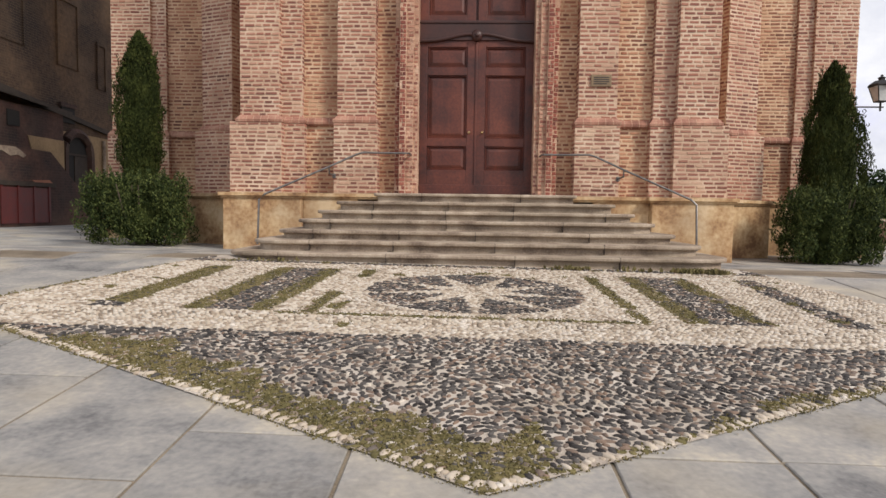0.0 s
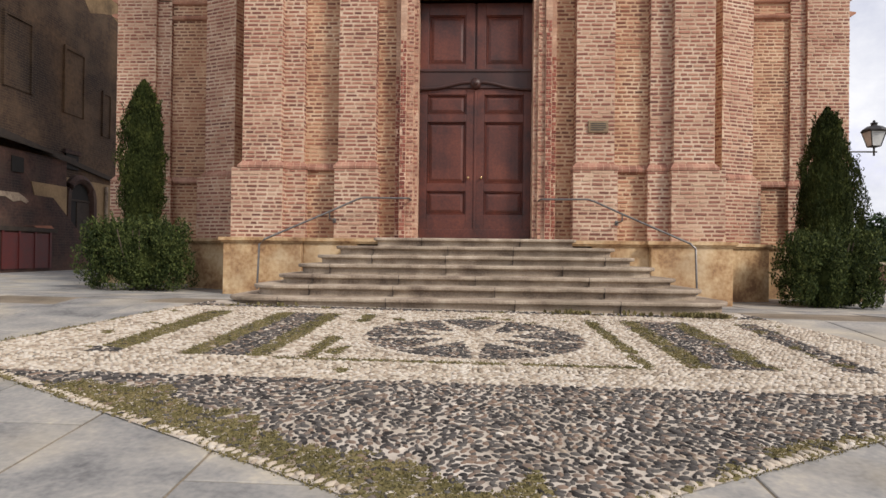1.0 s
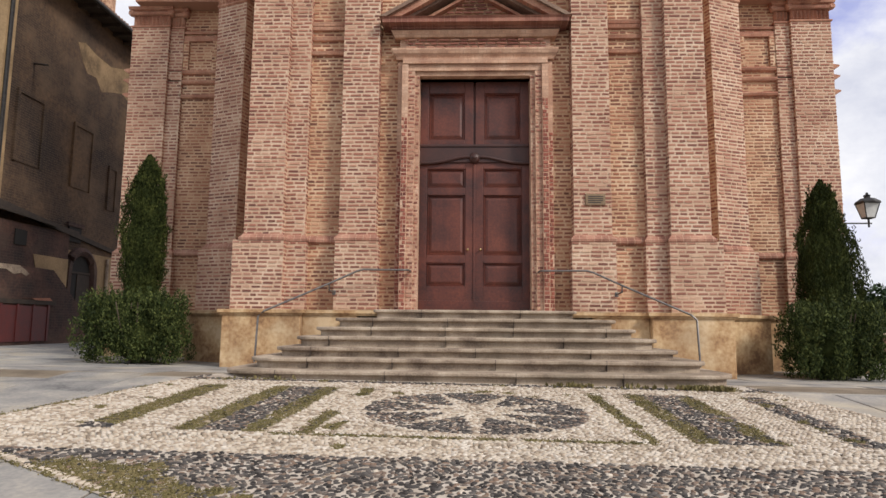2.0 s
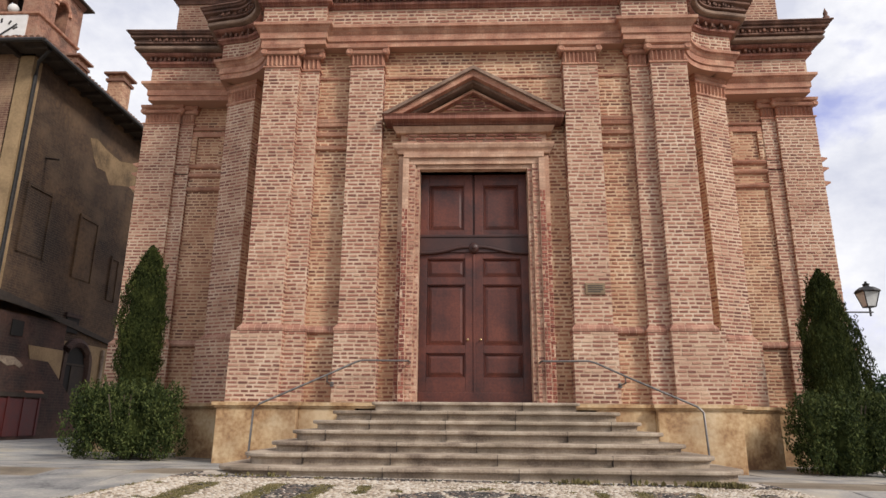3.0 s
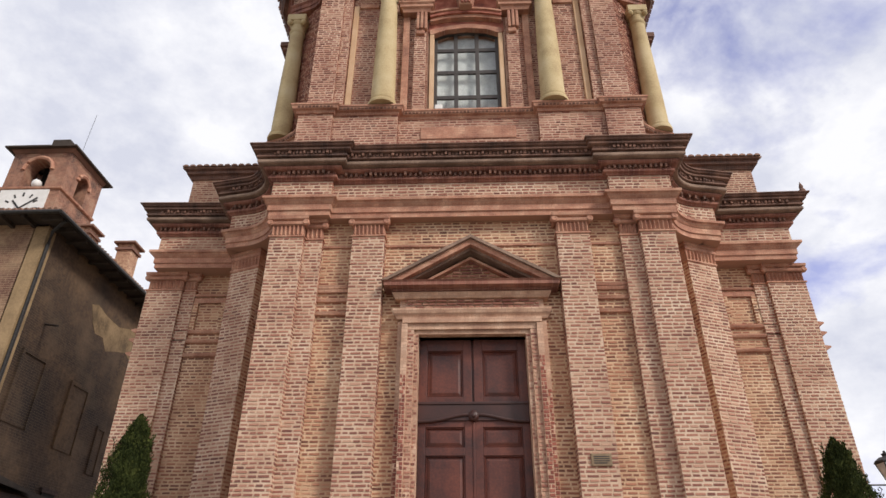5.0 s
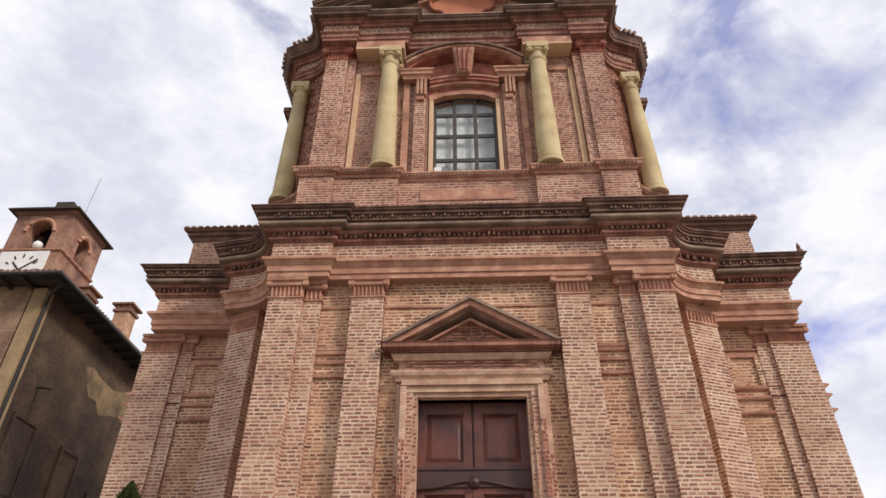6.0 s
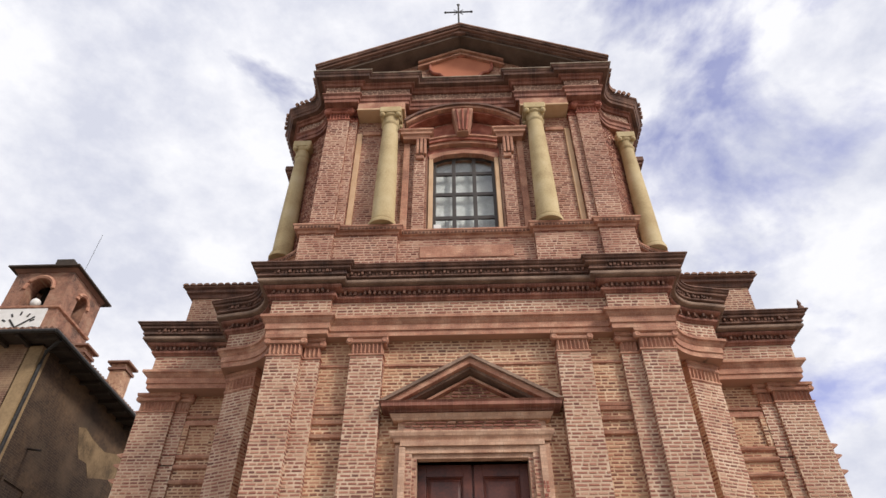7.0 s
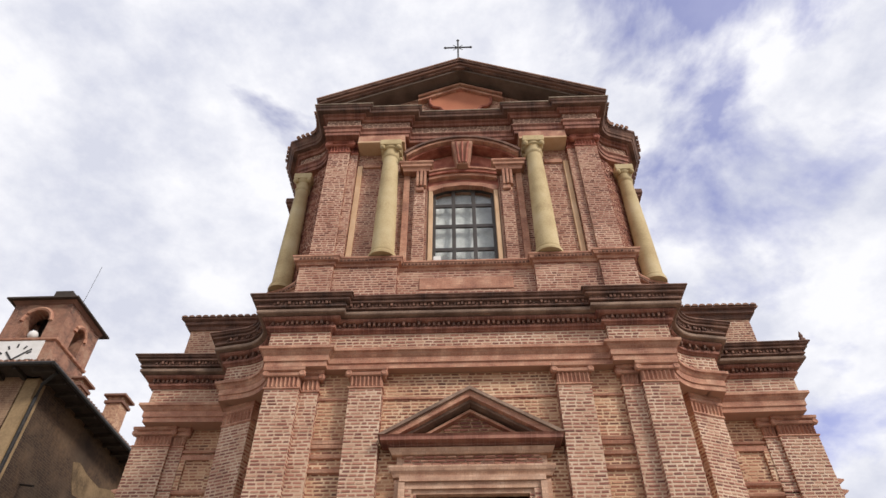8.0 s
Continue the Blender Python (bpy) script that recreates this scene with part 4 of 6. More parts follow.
for s in MIRROR:
    a, b = sorted((s * 0.82, s * 0.93))
    part("reveal", Geo().box(a, b, 0.50, 1.0, WZ0 - 0.05, 13.63), CREAM, win, "cream rendered window surround", bevel=0.01)
part("arch_head", Geo().slab_xz([(-0.84, 13.64), (-0.5, 13.79), (0, 13.85), (0.5, 13.79), (0.84, 13.64), (0.93, 13.64), (0.93, 13.80), (0.5, 13.93), (0, 13.99), (-0.5, 13.93), (-0.93, 13.80), (-0.93, 13.64)], 0.50, 0.98), TERRACOTTA, win)
part("arch_field", Geo().slab_xz([(-0.97, 13.72), (-0.5, 13.9), (0, 13.96), (0.5, 13.9), (0.97, 13.72), (0.97, 14.1), (-0.97, 14.1)], 0.53, 0.96), TERRA_RED, win)
part("sill", Geo().box(-1.4, 1.4, 0.40, 0.8, 10.94, 11.03), TERRACOTTA, win, bevel=0.02)
part("floodlight", Geo().box(-0.78, -0.6, 0.45, 0.6, 11.05, 11.2), CLOCK, win, "small white floodlight on the sill", bevel=0.02)
for s in MIRROR:
    a, b = sorted((s * 1.02, s * 1.32))
    core, br = Geo(), Geo()
    pier(core, br, a, b, 0.42, 0.6, ZU, 14.1)
    p = cpart("window_pilaster", core, MORTAR_UPPER, "brick strip beside the window with a console")
    part("brickwork", br, BRICK, p, kind="stuff")
    for k in range(3):
        xx = a + 0.05 + k * 0.1
        part("console_rib", Geo().slab_xz([(xx, 13.65), (xx + 0.075, 13.65), (xx + 0.075, 14.25), (xx, 14.25)], 0.3 - 0.02 * (k == 1), 0.45), TERRACOTTA, p, bevel=0.02)
    part("console_foot", Geo().box(a + 0.04, b - 0.04, 0.34, 0.45, 13.5, 13.66), TERRACOTTA, p, bevel=0.03)
    a, b = sorted((s * 0.92, s * 1.62))
    part("impost", Geo().sweep([(a, 0.55), (a, 0.30), (b, 0.30), (b, 0.55)], [(-0.2, 14.25), (0.0, 14.25), (0.03, 14.35), (0.08, 14.38), (0.08, 14.46), (0.12, 14.5), (0.12, 14.56), (-0.2, 14.58)]), TERRACOTTA, p)
# head moulding and segmental pediment
for k, (r0, r1, y, mat) in enumerate(((0.0, 0.10, 0.40, TERRACOTTA), (0.10, 0.2, 0.34, TERRA_RED), (0.2, 0.26, 0.30, TERRACOTTA))):
    xs = np.linspace(-0.92, 0.92, 13)
    lo = [(x, 14.0 + r0 + 0.14 * (1 - (x / 0.92) ** 2)) for x in xs]
    hi = [(x, 14.0 + r1 + 0.14 * (1 - (x / 0.92) ** 2)) for x in xs[::-1]]
    cpart("head_moulding", Geo().slab_xz(lo + hi, y, 0.56), mat)
R_SEG = 2.25
for r0, r1, y, mat in ((0.0, 0.07, 0.0, CORNICE), (0.07, 0.15, 0.06, TERRACOTTA), (0.15, 0.22, 0.2, TERRA_RED)):
    angs = np.linspace(-0.80, 0.80, 21)
    cz = 15.42 - R_SEG
    hi = [((R_SEG - r0) * math.sin(a), cz + (R_SEG - r0) * math.cos(a)) for a in angs]
    lo = [((R_SEG - r1) * math.sin(a), cz + (R_SEG - r1) * math.cos(a)) for a in angs[::-1]]
    cpart("segmental_pediment", Geo().slab_xz(lo[::-1] + hi[::-1], y, 0.56), mat, "curved brick hood over the window")
cpart("pediment_field", Geo().slab_xz([(-1.0, 14.35), (1.0, 14.35), (0.9, 14.85), (0.0, 15.22), (-0.9, 14.85)], 0.48, 0.56), TERRA_RED)
key = cpart("keystone", Geo().add([(-0.16, 0.14, 14.32), (0.16, 0.14, 14.32), (0.3, 0.02, 15.18), (-0.3, 0.02, 15.18), (-0.16, 0.5, 14.32), (0.16, 0.5, 14.32), (0.3, 0.5, 15.18), (-0.3, 0.5, 15.18)],
                                 [(0, 1, 2, 3), (4, 7, 6, 5), (0, 4, 5, 1), (1, 5, 6, 2), (2, 6, 7, 3), (3, 7, 4, 0)]), TERRACOTTA, "carved keystone bracket", bevel=0.03)
for x in (-0.13, 0.0, 0.13):
    part("rib", Geo().tube([(x * 0.7, 0.12, 14.36), (x, 0.05, 14.8), (x * 1.3, 0.0, 15.1)], 0.035, 6), TERRA_RED, key, smooth=True)

# upper entablature with breaks over columns and pilasters
EHALF = [(1.52, 0.36), (1.52, 0.14), (2.95, 0.14), (2.95, 0.02), (3.92, 0.02), (3.92, 0.45)]
EHALF += [(3.92 + 0.75 * (1 - math.cos(a)), 0.45 + 0.85 * math.sin(a)) for a in np.linspace(0.3, 1.4, 6)]
EHALF += [(5.0, 1.45), (5.24, 2.1), (5.24, 12)]
EPATH = [(-x, y) for x, y in EHALF[::-1]] + EHALF
cpart("architrave", Geo().sweep(EPATH, [(-0.5, ZUA), (0.0, ZUA), (0.0, ZUA + 0.12), (0.03, ZUA + 0.13), (0.03, ZUA + 0.25), (0.08, ZUA + 0.3), (0.08, ZUF), (-0.5, ZUF)]), TERRA_DARK, "upper moulded architrave")
cpart("frieze", Geo().sweep(EPATH, [(-0.5, ZUF), (0.0, ZUF), (0.0, ZUK), (-0.5, ZUK)]), MORTAR_UPPER)
br = Geo()
for (xa, ya), (xb, yb) in zip(EPATH[:-1], EPATH[1:]):
    w = math.hypot(xb - xa, yb - ya)
    if 0.1 < w < 5:
        bricks(br, (xa, ya), (xb - xa, yb - ya), w, ZUF, ZUK)
# darker brick than the wall: paints in the shade below the cornice
cpart("brickwork", br, BRICK_DARK, "brick courses of the upper frieze, darkened for the cornice shade", kind="stuff")
cpart("bed_moulding", Geo().sweep(EPATH, [(-0.5, ZUK), (0.06, ZUK), (0.09, ZUK + 0.07), (0.15, ZUK + 0.09), (0.15, ZUK + 0.17), (-0.5, ZUK + 0.18)]), TERRA_DARK)
cpart("cornice", Geo().sweep(EPATH, [(-0.5, ZUK + 0.16), (0.28, ZUK + 0.16), (0.30, ZUK + 0.24), (0.33, ZUK + 0.26), (0.36, ZUK + 0.33), (-0.5, ZUK + 0.36)]), CORNICE, "weathered upper brick cornice, shade included in its colour")
front = [(-x, y) for x, y in EHALF[5::-1]] + EHALF[:6]
cpart("drip_edge", Geo().sweep(front, [(0.2, ZUK + 0.325), (0.375, ZUK + 0.325), (0.375, ZUK + 0.352), (0.2, ZUK + 0.36)]), STEP, "pale drip edge on the cornice")
flank = EHALF[4:]
for s in MIRROR:
    path = [(s * x, y) for x, y in flank][::s]
    cpart("cornice_edge", Geo().sweep(path, [(-0.3, ZUK + 0.36), (0.36, ZUK + 0.34), (0.40, ZUK + 0.42), (0.44, ZUK + 0.46), (0.44, ZUK + 0.52), (-0.9, ZUK + 0.85)]), CORNICE, "tiled edge of the flank cornice")

# clay tile ends along the flank eaves, and the nave eaves behind
for s in MIRROR:
    run = [Vector((s * x, y, 0)) for x, y in flank[:-1]] + [Vector((s * 5.24, 6.0, 0))]
    for P, Q in zip(run[:-1], run[1:]):
        d = (Q - P)
        n = Vector((d.y, -d.x, 0)).normalized() * s
        k = max(1, round(d.length / 0.17))
        for i in range(k):
            c = P + d * ((i + 0.5) / k)
            z = ZUK + 0.53 + random.uniform(-0.012, 0.012)
            cpart("edge_tile", Geo().tube([c + n * 0.5 + Vector((0, 0, z)), c - n * 0.1 + Vector((0, 0, z + 0.17))], 0.065, 6), TILE)
    a, b = sorted((s * 5.0, s * 5.85))
    cpart("nave_eave", Geo().box(a, b, 3.1, 12, 16.22, 16.4).box(a + 0.08, b - 0.08, 3.15, 12, 16.1, 16.22), CORNICE, "dark eave of the nave roof")

# gable
EX, ZE, ZG = 4.22, 16.80, 18.80
for s in MIRROR:
    for d0, d1, y in ((0.0, 0.07, -0.42), (0.07, 0.15, -0.36), (0.15, 0.21, -0.28), (0.21, 0.30, -0.2)):
        sl = (ZG - ZE) / EX
        out = [(0, ZG - d0), (s * EX, ZE - d0), (s * EX, ZE - d1), (0, ZG - d1)]
        cpart("raking_cornice", Geo().slab_xz(out, y, 0.5), (SOFFIT if d0 > 0.2 else CORNICE) if d0 != 0.07 else BRICK_DARK, "weathered raking brick cornice with its shade painted in")
    out = [(0, ZG), (s * (EX + 0.03), ZE - 0.02), (s * (EX + 0.03), ZE + 0.03), (0, ZG + 0.05)]
    cpart("roof", Geo().slab_xz(out, -0.45, 9.0), TILE, "clay tile roof of the gable")
    for k, (d, y) in enumerate(((0.42, 0.16), (0.56, 0.22))):
        cpart("inner_raking_moulding", Geo().slab_xz([(0, ZG - d), (s * 1.3, ZG - d - 0.62), (s * 1.3, ZG - d - 0.71), (0, ZG - d - 0.09)], y, 0.6), TERRACOTTA)
cpart("tympanum", Geo().slab_xz([(-4.1, 16.6), (4.1, 16.6), (4.1, 16.75), (0, 18.72), (-4.1, 16.75)], 0.4, 2.0), MORTAR_UPPER, "brick gable field")
br = Geo()
bricks(br, (-4.0, 0.4), (1, 0), 8.0, 16.62, 18.5, keep=lambda a, z: abs(a - 4.0) < (18.62 - z) * 2.1)
cpart("brickwork", br, BRICK, "brick courses of the gable field", kind="stuff")
out = [(-0.55, 17.02), (-0.68, 17.2), (-0.92, 17.28), (-1.02, 17.45), (-1.02, 17.9), (-0.92, 18.02), (-0.4, 18.15), (0, 18.2), (0.4, 18.15), (0.92, 18.02), (1.02, 17.9), (1.02, 17.45), (0.92, 17.28), (0.68, 17.2), (0.55, 17.02)]
out = [(x * 0.9, 17.05 + (z - 17.02) * 0.93) for x, z in out]
pnl = cpart("gable_panel", Geo().slab_xz(out, 0.32, 0.42), SALMON, "plain salmon stucco panel in a shaped frame")
for a, b in zip(out[:-1], out[1:]):
    part("panel_frame", Geo().tube([(a[0] * 1.03, 0.30, a[1]), (b[0] * 1.03, 0.30, b[1])], 0.045, 6), TERRA_RED, pnl)
cross = thing("roof_cross", "slender dark iron cross on the gable top", "cross", (-0.03, -0.1, 18.8))
part("foot", Geo().box(-0.36, 0.36, -0.2, 0.4, -0.3, 0.1).box(-0.22, 0.22, -0.15, 0.3, 0.1, 0.2), CORNICE, cross, "small brick foot", bevel=0.02)
part("upright", Geo().tube([(0, 0, 0.2), (0, 0, 1.72)], 0.028, 8), IRON, cross)
part("arm", Geo().tube([(-0.40, 0, 1.28), (0.40, 0, 1.28)], 0.026, 8), IRON, cross)
for p_ in ((-0.42, 0, 1.28), (0.42, 0, 1.28), (0, 0, 1.74)):
    part("finial", Geo().ball(p_, 0.055, 0.03, 0.055), IRON, cross, smooth=True)
for sx in (-1, 1):
    for sz in (-1, 1):
        part("ray", Geo().tube([(0, 0, 1.28), (sx * 0.15, 0, 1.28 + sz * 0.15)], 0.012, 6), IRON, cross)

# ---- stone steps ----
steps = thing("stone_steps", "seven worn grey stone steps with rounded ends before the door", "steps", (0, -1.2, 0))
TOPS = [0.115, 0.255, 0.385, 0.53, 0.665, 0.81, 0.952]
FRONTS = [-2.9, -2.53, -2.16, -1.80, -1.43, -1.06, -0.70]
HALFW = [3.31, 3.08, 2.83, 2.63, 2.42, 2.20, 1.62]
rng = random.Random(11)
for i, (zt, yf, w) in enumerate(zip(TOPS, FRONTS, HALFW)):
    r = (0.55, 0.46, 0.40, 0.34, 0.30, 0.26, 0.04)[i]
    z0 = -0.3 if i == 0 else TOPS[i - 1] - 0.01
    outline = [(-w, 0.2)] + [(-w + r - r * math.cos(a), yf + r - r * math.sin(a)) for a in np.linspace(0, math.pi / 2, 7)]
    outline += [(w - r + r * math.sin(a), yf + r - r * math.cos(a)) for a in np.linspace(0, math.pi / 2, 7)] + [(w, 0.2)]
    prof = [(-0.08, z0), (-0.05, z0), (-0.05, zt - 0.07), (-0.035, zt - 0.058), (0.008, zt - 0.052), (0.018, zt - 0.04), (0.018, zt - 0.014), (0.006, zt - 0.002), (-0.08, zt)]
    g = Geo().sweep(outline, prof)
    n, m = len(outline), len(prof)
    g.f.append(tuple(k * m + m - 1 for k in range(n)))
    st = part("step", g, STEP, steps)
    st.matrix_parent_inverse = Matrix.Translation((0, 1.2, 0))
    # open joints between the blocks of the step
    x = -w + rng.uniform(0.5, 1.1)
    while x < w - 0.4:
        part("joint", Geo().box(x - 0.003, x + 0.003, yf - 0.0195, yf + 0.05, z0 + 0.02, zt + 0.001), WOOD_DARK, st)
        x += rng.uniform(1.0, 1.7)

# ---- handrails ----
for s in MIRROR:
    rail = thing("handrail", "thin grey steel tube handrail beside the steps", "handrail", (s * 3.45, -0.9, 0.15), group="handrails of the steps")
    o = Vector((s * 3.45, -0.9, 0.15))
    pts = [Vector(p) for p in ((s * 3.47, -0.92, 0.1), (s * 3.45, -0.9, 0.82), (s * 3.38, -0.86, 0.90), (s * 2.42, -0.45, 1.38), (s * 1.98, -0.32, 1.60), (s * 1.88, -0.3, 1.63), (s * 1.14, -0.24, 1.63), (s * 1.11, -0.2, 1.63), (s * 1.11, 0.05, 1.63))]
    part("tube", Geo().tube([p - o for p in pts], 0.017, 8), STEEL, rail, smooth=True)
    part("bracket", Geo().tube([Vector((s * 2.42, -0.45, 1.37)) - o, Vector((s * 2.42, -0.44, 1.27)) - o, Vector((s * 2.42, -0.06, 1.25)) - o], 0.014, 6), STEEL, rail, smooth=True)
    part("wall_plate", Geo().box(s * 2.42 - 0.03 - o.x, s * 2.42 + 0.03 - o.x, -0.07 - o.y, -0.045 - o.y, 1.21 - o.z, 1.29 - o.z), STEEL, rail, bevel=0.008)

# ---- left-hand building ----
def at_world(ob, origin):
    ob.matrix_parent_inverse = Matrix.Translation(-Vector(origin))
    return ob


O = (-18.0, 14.0, 0.0)
house = thing("old_house", "tall old house with stained plaster walls and a wide dark eave", "house", O)


def hpart(name, g, mat, label="", parent=None, **kw):
    ob = part(name, g, mat, parent or house, label, **kw)
    return ob if parent else at_world(ob, O)


hpart("wall", Geo().box(-14.5, -14.0, 6.65, 30, -0.2, 11.96), WALL_SHADED, "stained brown plaster side wall, shade included in its colour")
hpart("wall", Geo().box(-26, -14.003, 6.65, 7.1, -0.2, 11.96), FRONT_SUNNY, "ochre plaster front wall with bare brick patches, toned as sunlit")
g = Geo()
g.add([(-13.25, 5.9, 11.98), (-26, 5.9, 11.98), (-26, 30, 11.98), (-13.25, 30, 11.98), (-19.6, 12.3, 14.46), (-26, 12.3, 14.46), (-19.6, 30, 14.46), (-26, 30, 14.46)],
      [(0, 4, 5, 1), (0, 3, 6, 4), (4, 6, 7, 5), (0, 1, 2, 3)])
roof = hpart("roof", g, TILE, "clay tile roof")
g = Geo()
y = 5.95
rng = random.Random(5)
while y < 24:
    g.tube([(-13.22, y, 12.03), (-19.4, min(y, 30), 12.03 + 2.41)], 0.085, 5) if y > 12.3 else g.tube([(-13.22, y, 12.03), (-13.22 - (y - 5.9) * 0.98, y, 12.03 + (y - 5.9) * 0.385)], 0.085, 5)
    y += 0.2
x = -13.4
while x > -25:
    g.tube([(x, 5.87, 12.03), (x, 5.87 + min(6.3, (-13.3 - x) * 1.0 + 0.05), 12.03 + min(6.3, (-13.3 - x) + 0.05) * 0.385)], 0.085, 5)
    x -= 0.2
part("tile_ridges", g, TILE, roof, kind="stuff")
for y in np.arange(6.2, 26, 0.75):
    hpart("rafter", Geo().box(-14.0, -13.28, y - 0.06, y + 0.06, 11.81, 11.94), WOOD_DARK)
for x in np.arange(-25, -13.9, 0.75):
    hpart("rafter", Geo().box(x - 0.06, x + 0.06, 5.95, 6.65, 11.81, 11.94), WOOD_DARK)
hpart("eave_board", Geo().box(-26, -13.25, 5.9, 30, 11.94, 11.978), WOOD_DARK, "dark boarded eave")
hpart("gutter", Geo().tube([(-13.2, 5.85, 11.94), (-13.2, 30, 11.94)], 0.07, 8).tube([(-13.2, 5.85, 11.94), (-26, 5.85, 11.94)], 0.07, 8), IRON, "dark metal gutter", smooth=True)
hpart("downpipe", Geo().tube([(-13.25, 6.3, 11.86), (-13.75, 6.55, 11.6), (-13.92, 6.75, 11.2), (-13.92, 6.75, 4.2)], 0.06, 8), IRON, "dark downpipe at the corner", smooth=True)
hpart("corner_strip", Geo().box(-14.45, -13.985, 6.635, 7.05, 4, 11.86), WALL_LIGHT, "pale plaster corner strip")
# sunlit area of the side wall, painted on as a thin paler shape
g = Geo()
patch = [(10.1, 10.6), (10.45, 10.0), (10.75, 9.7), (11.3, 9.75), (11.7, 9.35), (12.4, 9.6), (13.1, 9.8), (14.2, 9.4), (15.2, 9.6), (15.2, 11.1), (13.2, 10.85), (12.2, 10.55), (11.2, 10.6), (10.5, 10.75)]
n = len(patch)
g.add([(-13.992, y, z) for y, z in patch] + [(-14.0, y, z) for y, z in patch], [tuple(range(n)), tuple(range(n, 2 * n))[::-1]] + [(i, (i + 1) % n, n + (i + 1) % n, n + i) for i in range(n)])
hpart("plaster_patch", g, WALL_SUNLIT, "sunlit area of the side wall, painted as a paler shape")
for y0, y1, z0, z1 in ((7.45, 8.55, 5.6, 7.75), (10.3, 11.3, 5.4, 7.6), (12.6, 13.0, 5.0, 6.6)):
    w = hpart("blind_window", Geo().box(-14.0, -13.975, y0, y1, z0, z1), WALL_SHADED, "bricked-up window with a plaster edge", bevel=0.01)
    part("edge", Geo().box(-14.0, -13.93, y0 - 0.1, y0, z0, z1).box(-14.0, -13.93, y1, y1 + 0.1, z0, z1).box(-14.0, -13.93, y0 - 0.1, y1 + 0.1, z1, z1 + 0.12), WALL_SHADED, w)
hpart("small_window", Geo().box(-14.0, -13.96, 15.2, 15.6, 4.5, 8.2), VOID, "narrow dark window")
hpart("pole", Geo().tube([(-14, 8.0, 8.9), (-13.0, 7.2, 8.5)], 0.035, 6), IRON, "iron pole sticking out of the wall")
fw = hpart("front_window", Geo().box(-17.1, -16.4, 6.62, 6.655, 8.7, 10.5), VOID, "window with a white frame on the front wall")
for q in ((-17.2, -17.08, 8.6, 10.6), (-16.42, -16.3, 8.6, 10.6), (-17.08, -16.42, 8.6, 8.72), (-17.08, -16.42, 10.48, 10.6), (-16.78, -16.72, 8.72, 10.48)):
    part("frame_bar", Geo().box(q[0], q[1], 6.58, 6.655, q[2], q[3]), CLOCK, fw)
# string ledge and arched entrance
hpart("ledge", Geo().add([(-13.9, 6.65, 4.35), (-13.9, 14, 3.4), (-13.9, 14, 3.25), (-13.9, 6.65, 4.15), (-14, 6.65, 4.35), (-14, 14, 3.4), (-14, 14, 3.25), (-14, 6.65, 4.15)], [(0, 1, 2, 3), (4, 7, 6, 5), (0, 4, 5, 1), (3, 2, 6, 7), (0, 3, 7, 4), (1, 5, 6, 2)]), WOOD_DARK)
hpart("lower_wall", Geo().box(-14, -13.97, 9.8, 14.5, -0.1, 3.2), WALL_LIGHT, "paler lower plaster")
arch = [(10.45, 0.0), (11.75, 0.0)] + [(11.1 + 0.65 * math.cos(a), 2.45 + 0.65 * math.sin(a)) for a in np.linspace(0, math.pi, 11)]
g = Geo()
n = len(arch)
g.add([(-13.94, y, z) for y, z in arch] + [(-14.0, y, z) for y, z in arch], [tuple(range(n)), tuple(range(n, 2 * n))[::-1]] + [(i, (i + 1) % n, n + (i + 1) % n, n + i) for i in range(n)])
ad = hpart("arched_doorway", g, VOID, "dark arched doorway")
pts = [(-13.93, 11.1 + 0.75 * math.cos(a), 2.45 + 0.75 * math.sin(a)) for a in np.linspace(0, math.pi, 15)]
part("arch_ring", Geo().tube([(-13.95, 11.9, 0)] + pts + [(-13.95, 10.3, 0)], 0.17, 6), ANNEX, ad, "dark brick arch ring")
part("fanlight_bar", Geo().box(-13.935, -13.90, 10.47, 11.73, 2.40, 2.47), WOOD_DARK, ad)
part("door_leaf", Geo().box(-13.938, -13.915, 10.95, 11.72, 0.02, 2.38), WOOD_DARK, ad, "dark wooden door leaf")
hpart("drainpipe", Geo().tube([(-13.9, 12.75, 3.1), (-13.9, 12.75, 0.1)], 0.06, 8), STEP, "pale grey drainpipe beside the doorway", smooth=True)
wd = hpart("small_window", Geo().box(-14.0, -13.94, 10.35, 11.05, 3.50, 4.02), VOID, "small dark window with a brick head")
part("window_head", Geo().box(-14.0, -13.9, 10.25, 11.15, 4.02, 4.16), ANNEX, wd)
# lean-to with outside stair
O2 = (-13.2, 8.0, 0.15)
annex = thing("lean_to", "low dark brick lean-to with an outside stair and a red door", "shed", O2)


def apart_(name, g, mat, label="", **kw):
    return at_world(part(name, g, mat, annex, label, **kw), O2)


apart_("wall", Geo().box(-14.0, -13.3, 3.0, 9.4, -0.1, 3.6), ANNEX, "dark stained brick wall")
apart_("roof", Geo().add([(-13.1, 2.8, 4.0), (-13.1, 9.6, 3.62), (-14.0, 9.6, 3.9), (-14.0, 2.8, 4.3), (-13.1, 2.8, 4.08), (-13.1, 9.6, 3.7), (-14.0, 9.6, 3.98), (-14.0, 2.8, 4.38)], [(0, 1, 2, 3), (4, 7, 6, 5), (0, 4, 5, 1), (1, 5, 6, 2), (2, 6, 7, 3), (3, 7, 4, 0)]), WOOD_DARK, "dark sloping roof edge")
apart_("window", Geo().box(-13.31, -13.27, 6.85, 7.35, 2.95, 3.4), VOID, "small dark window opening")
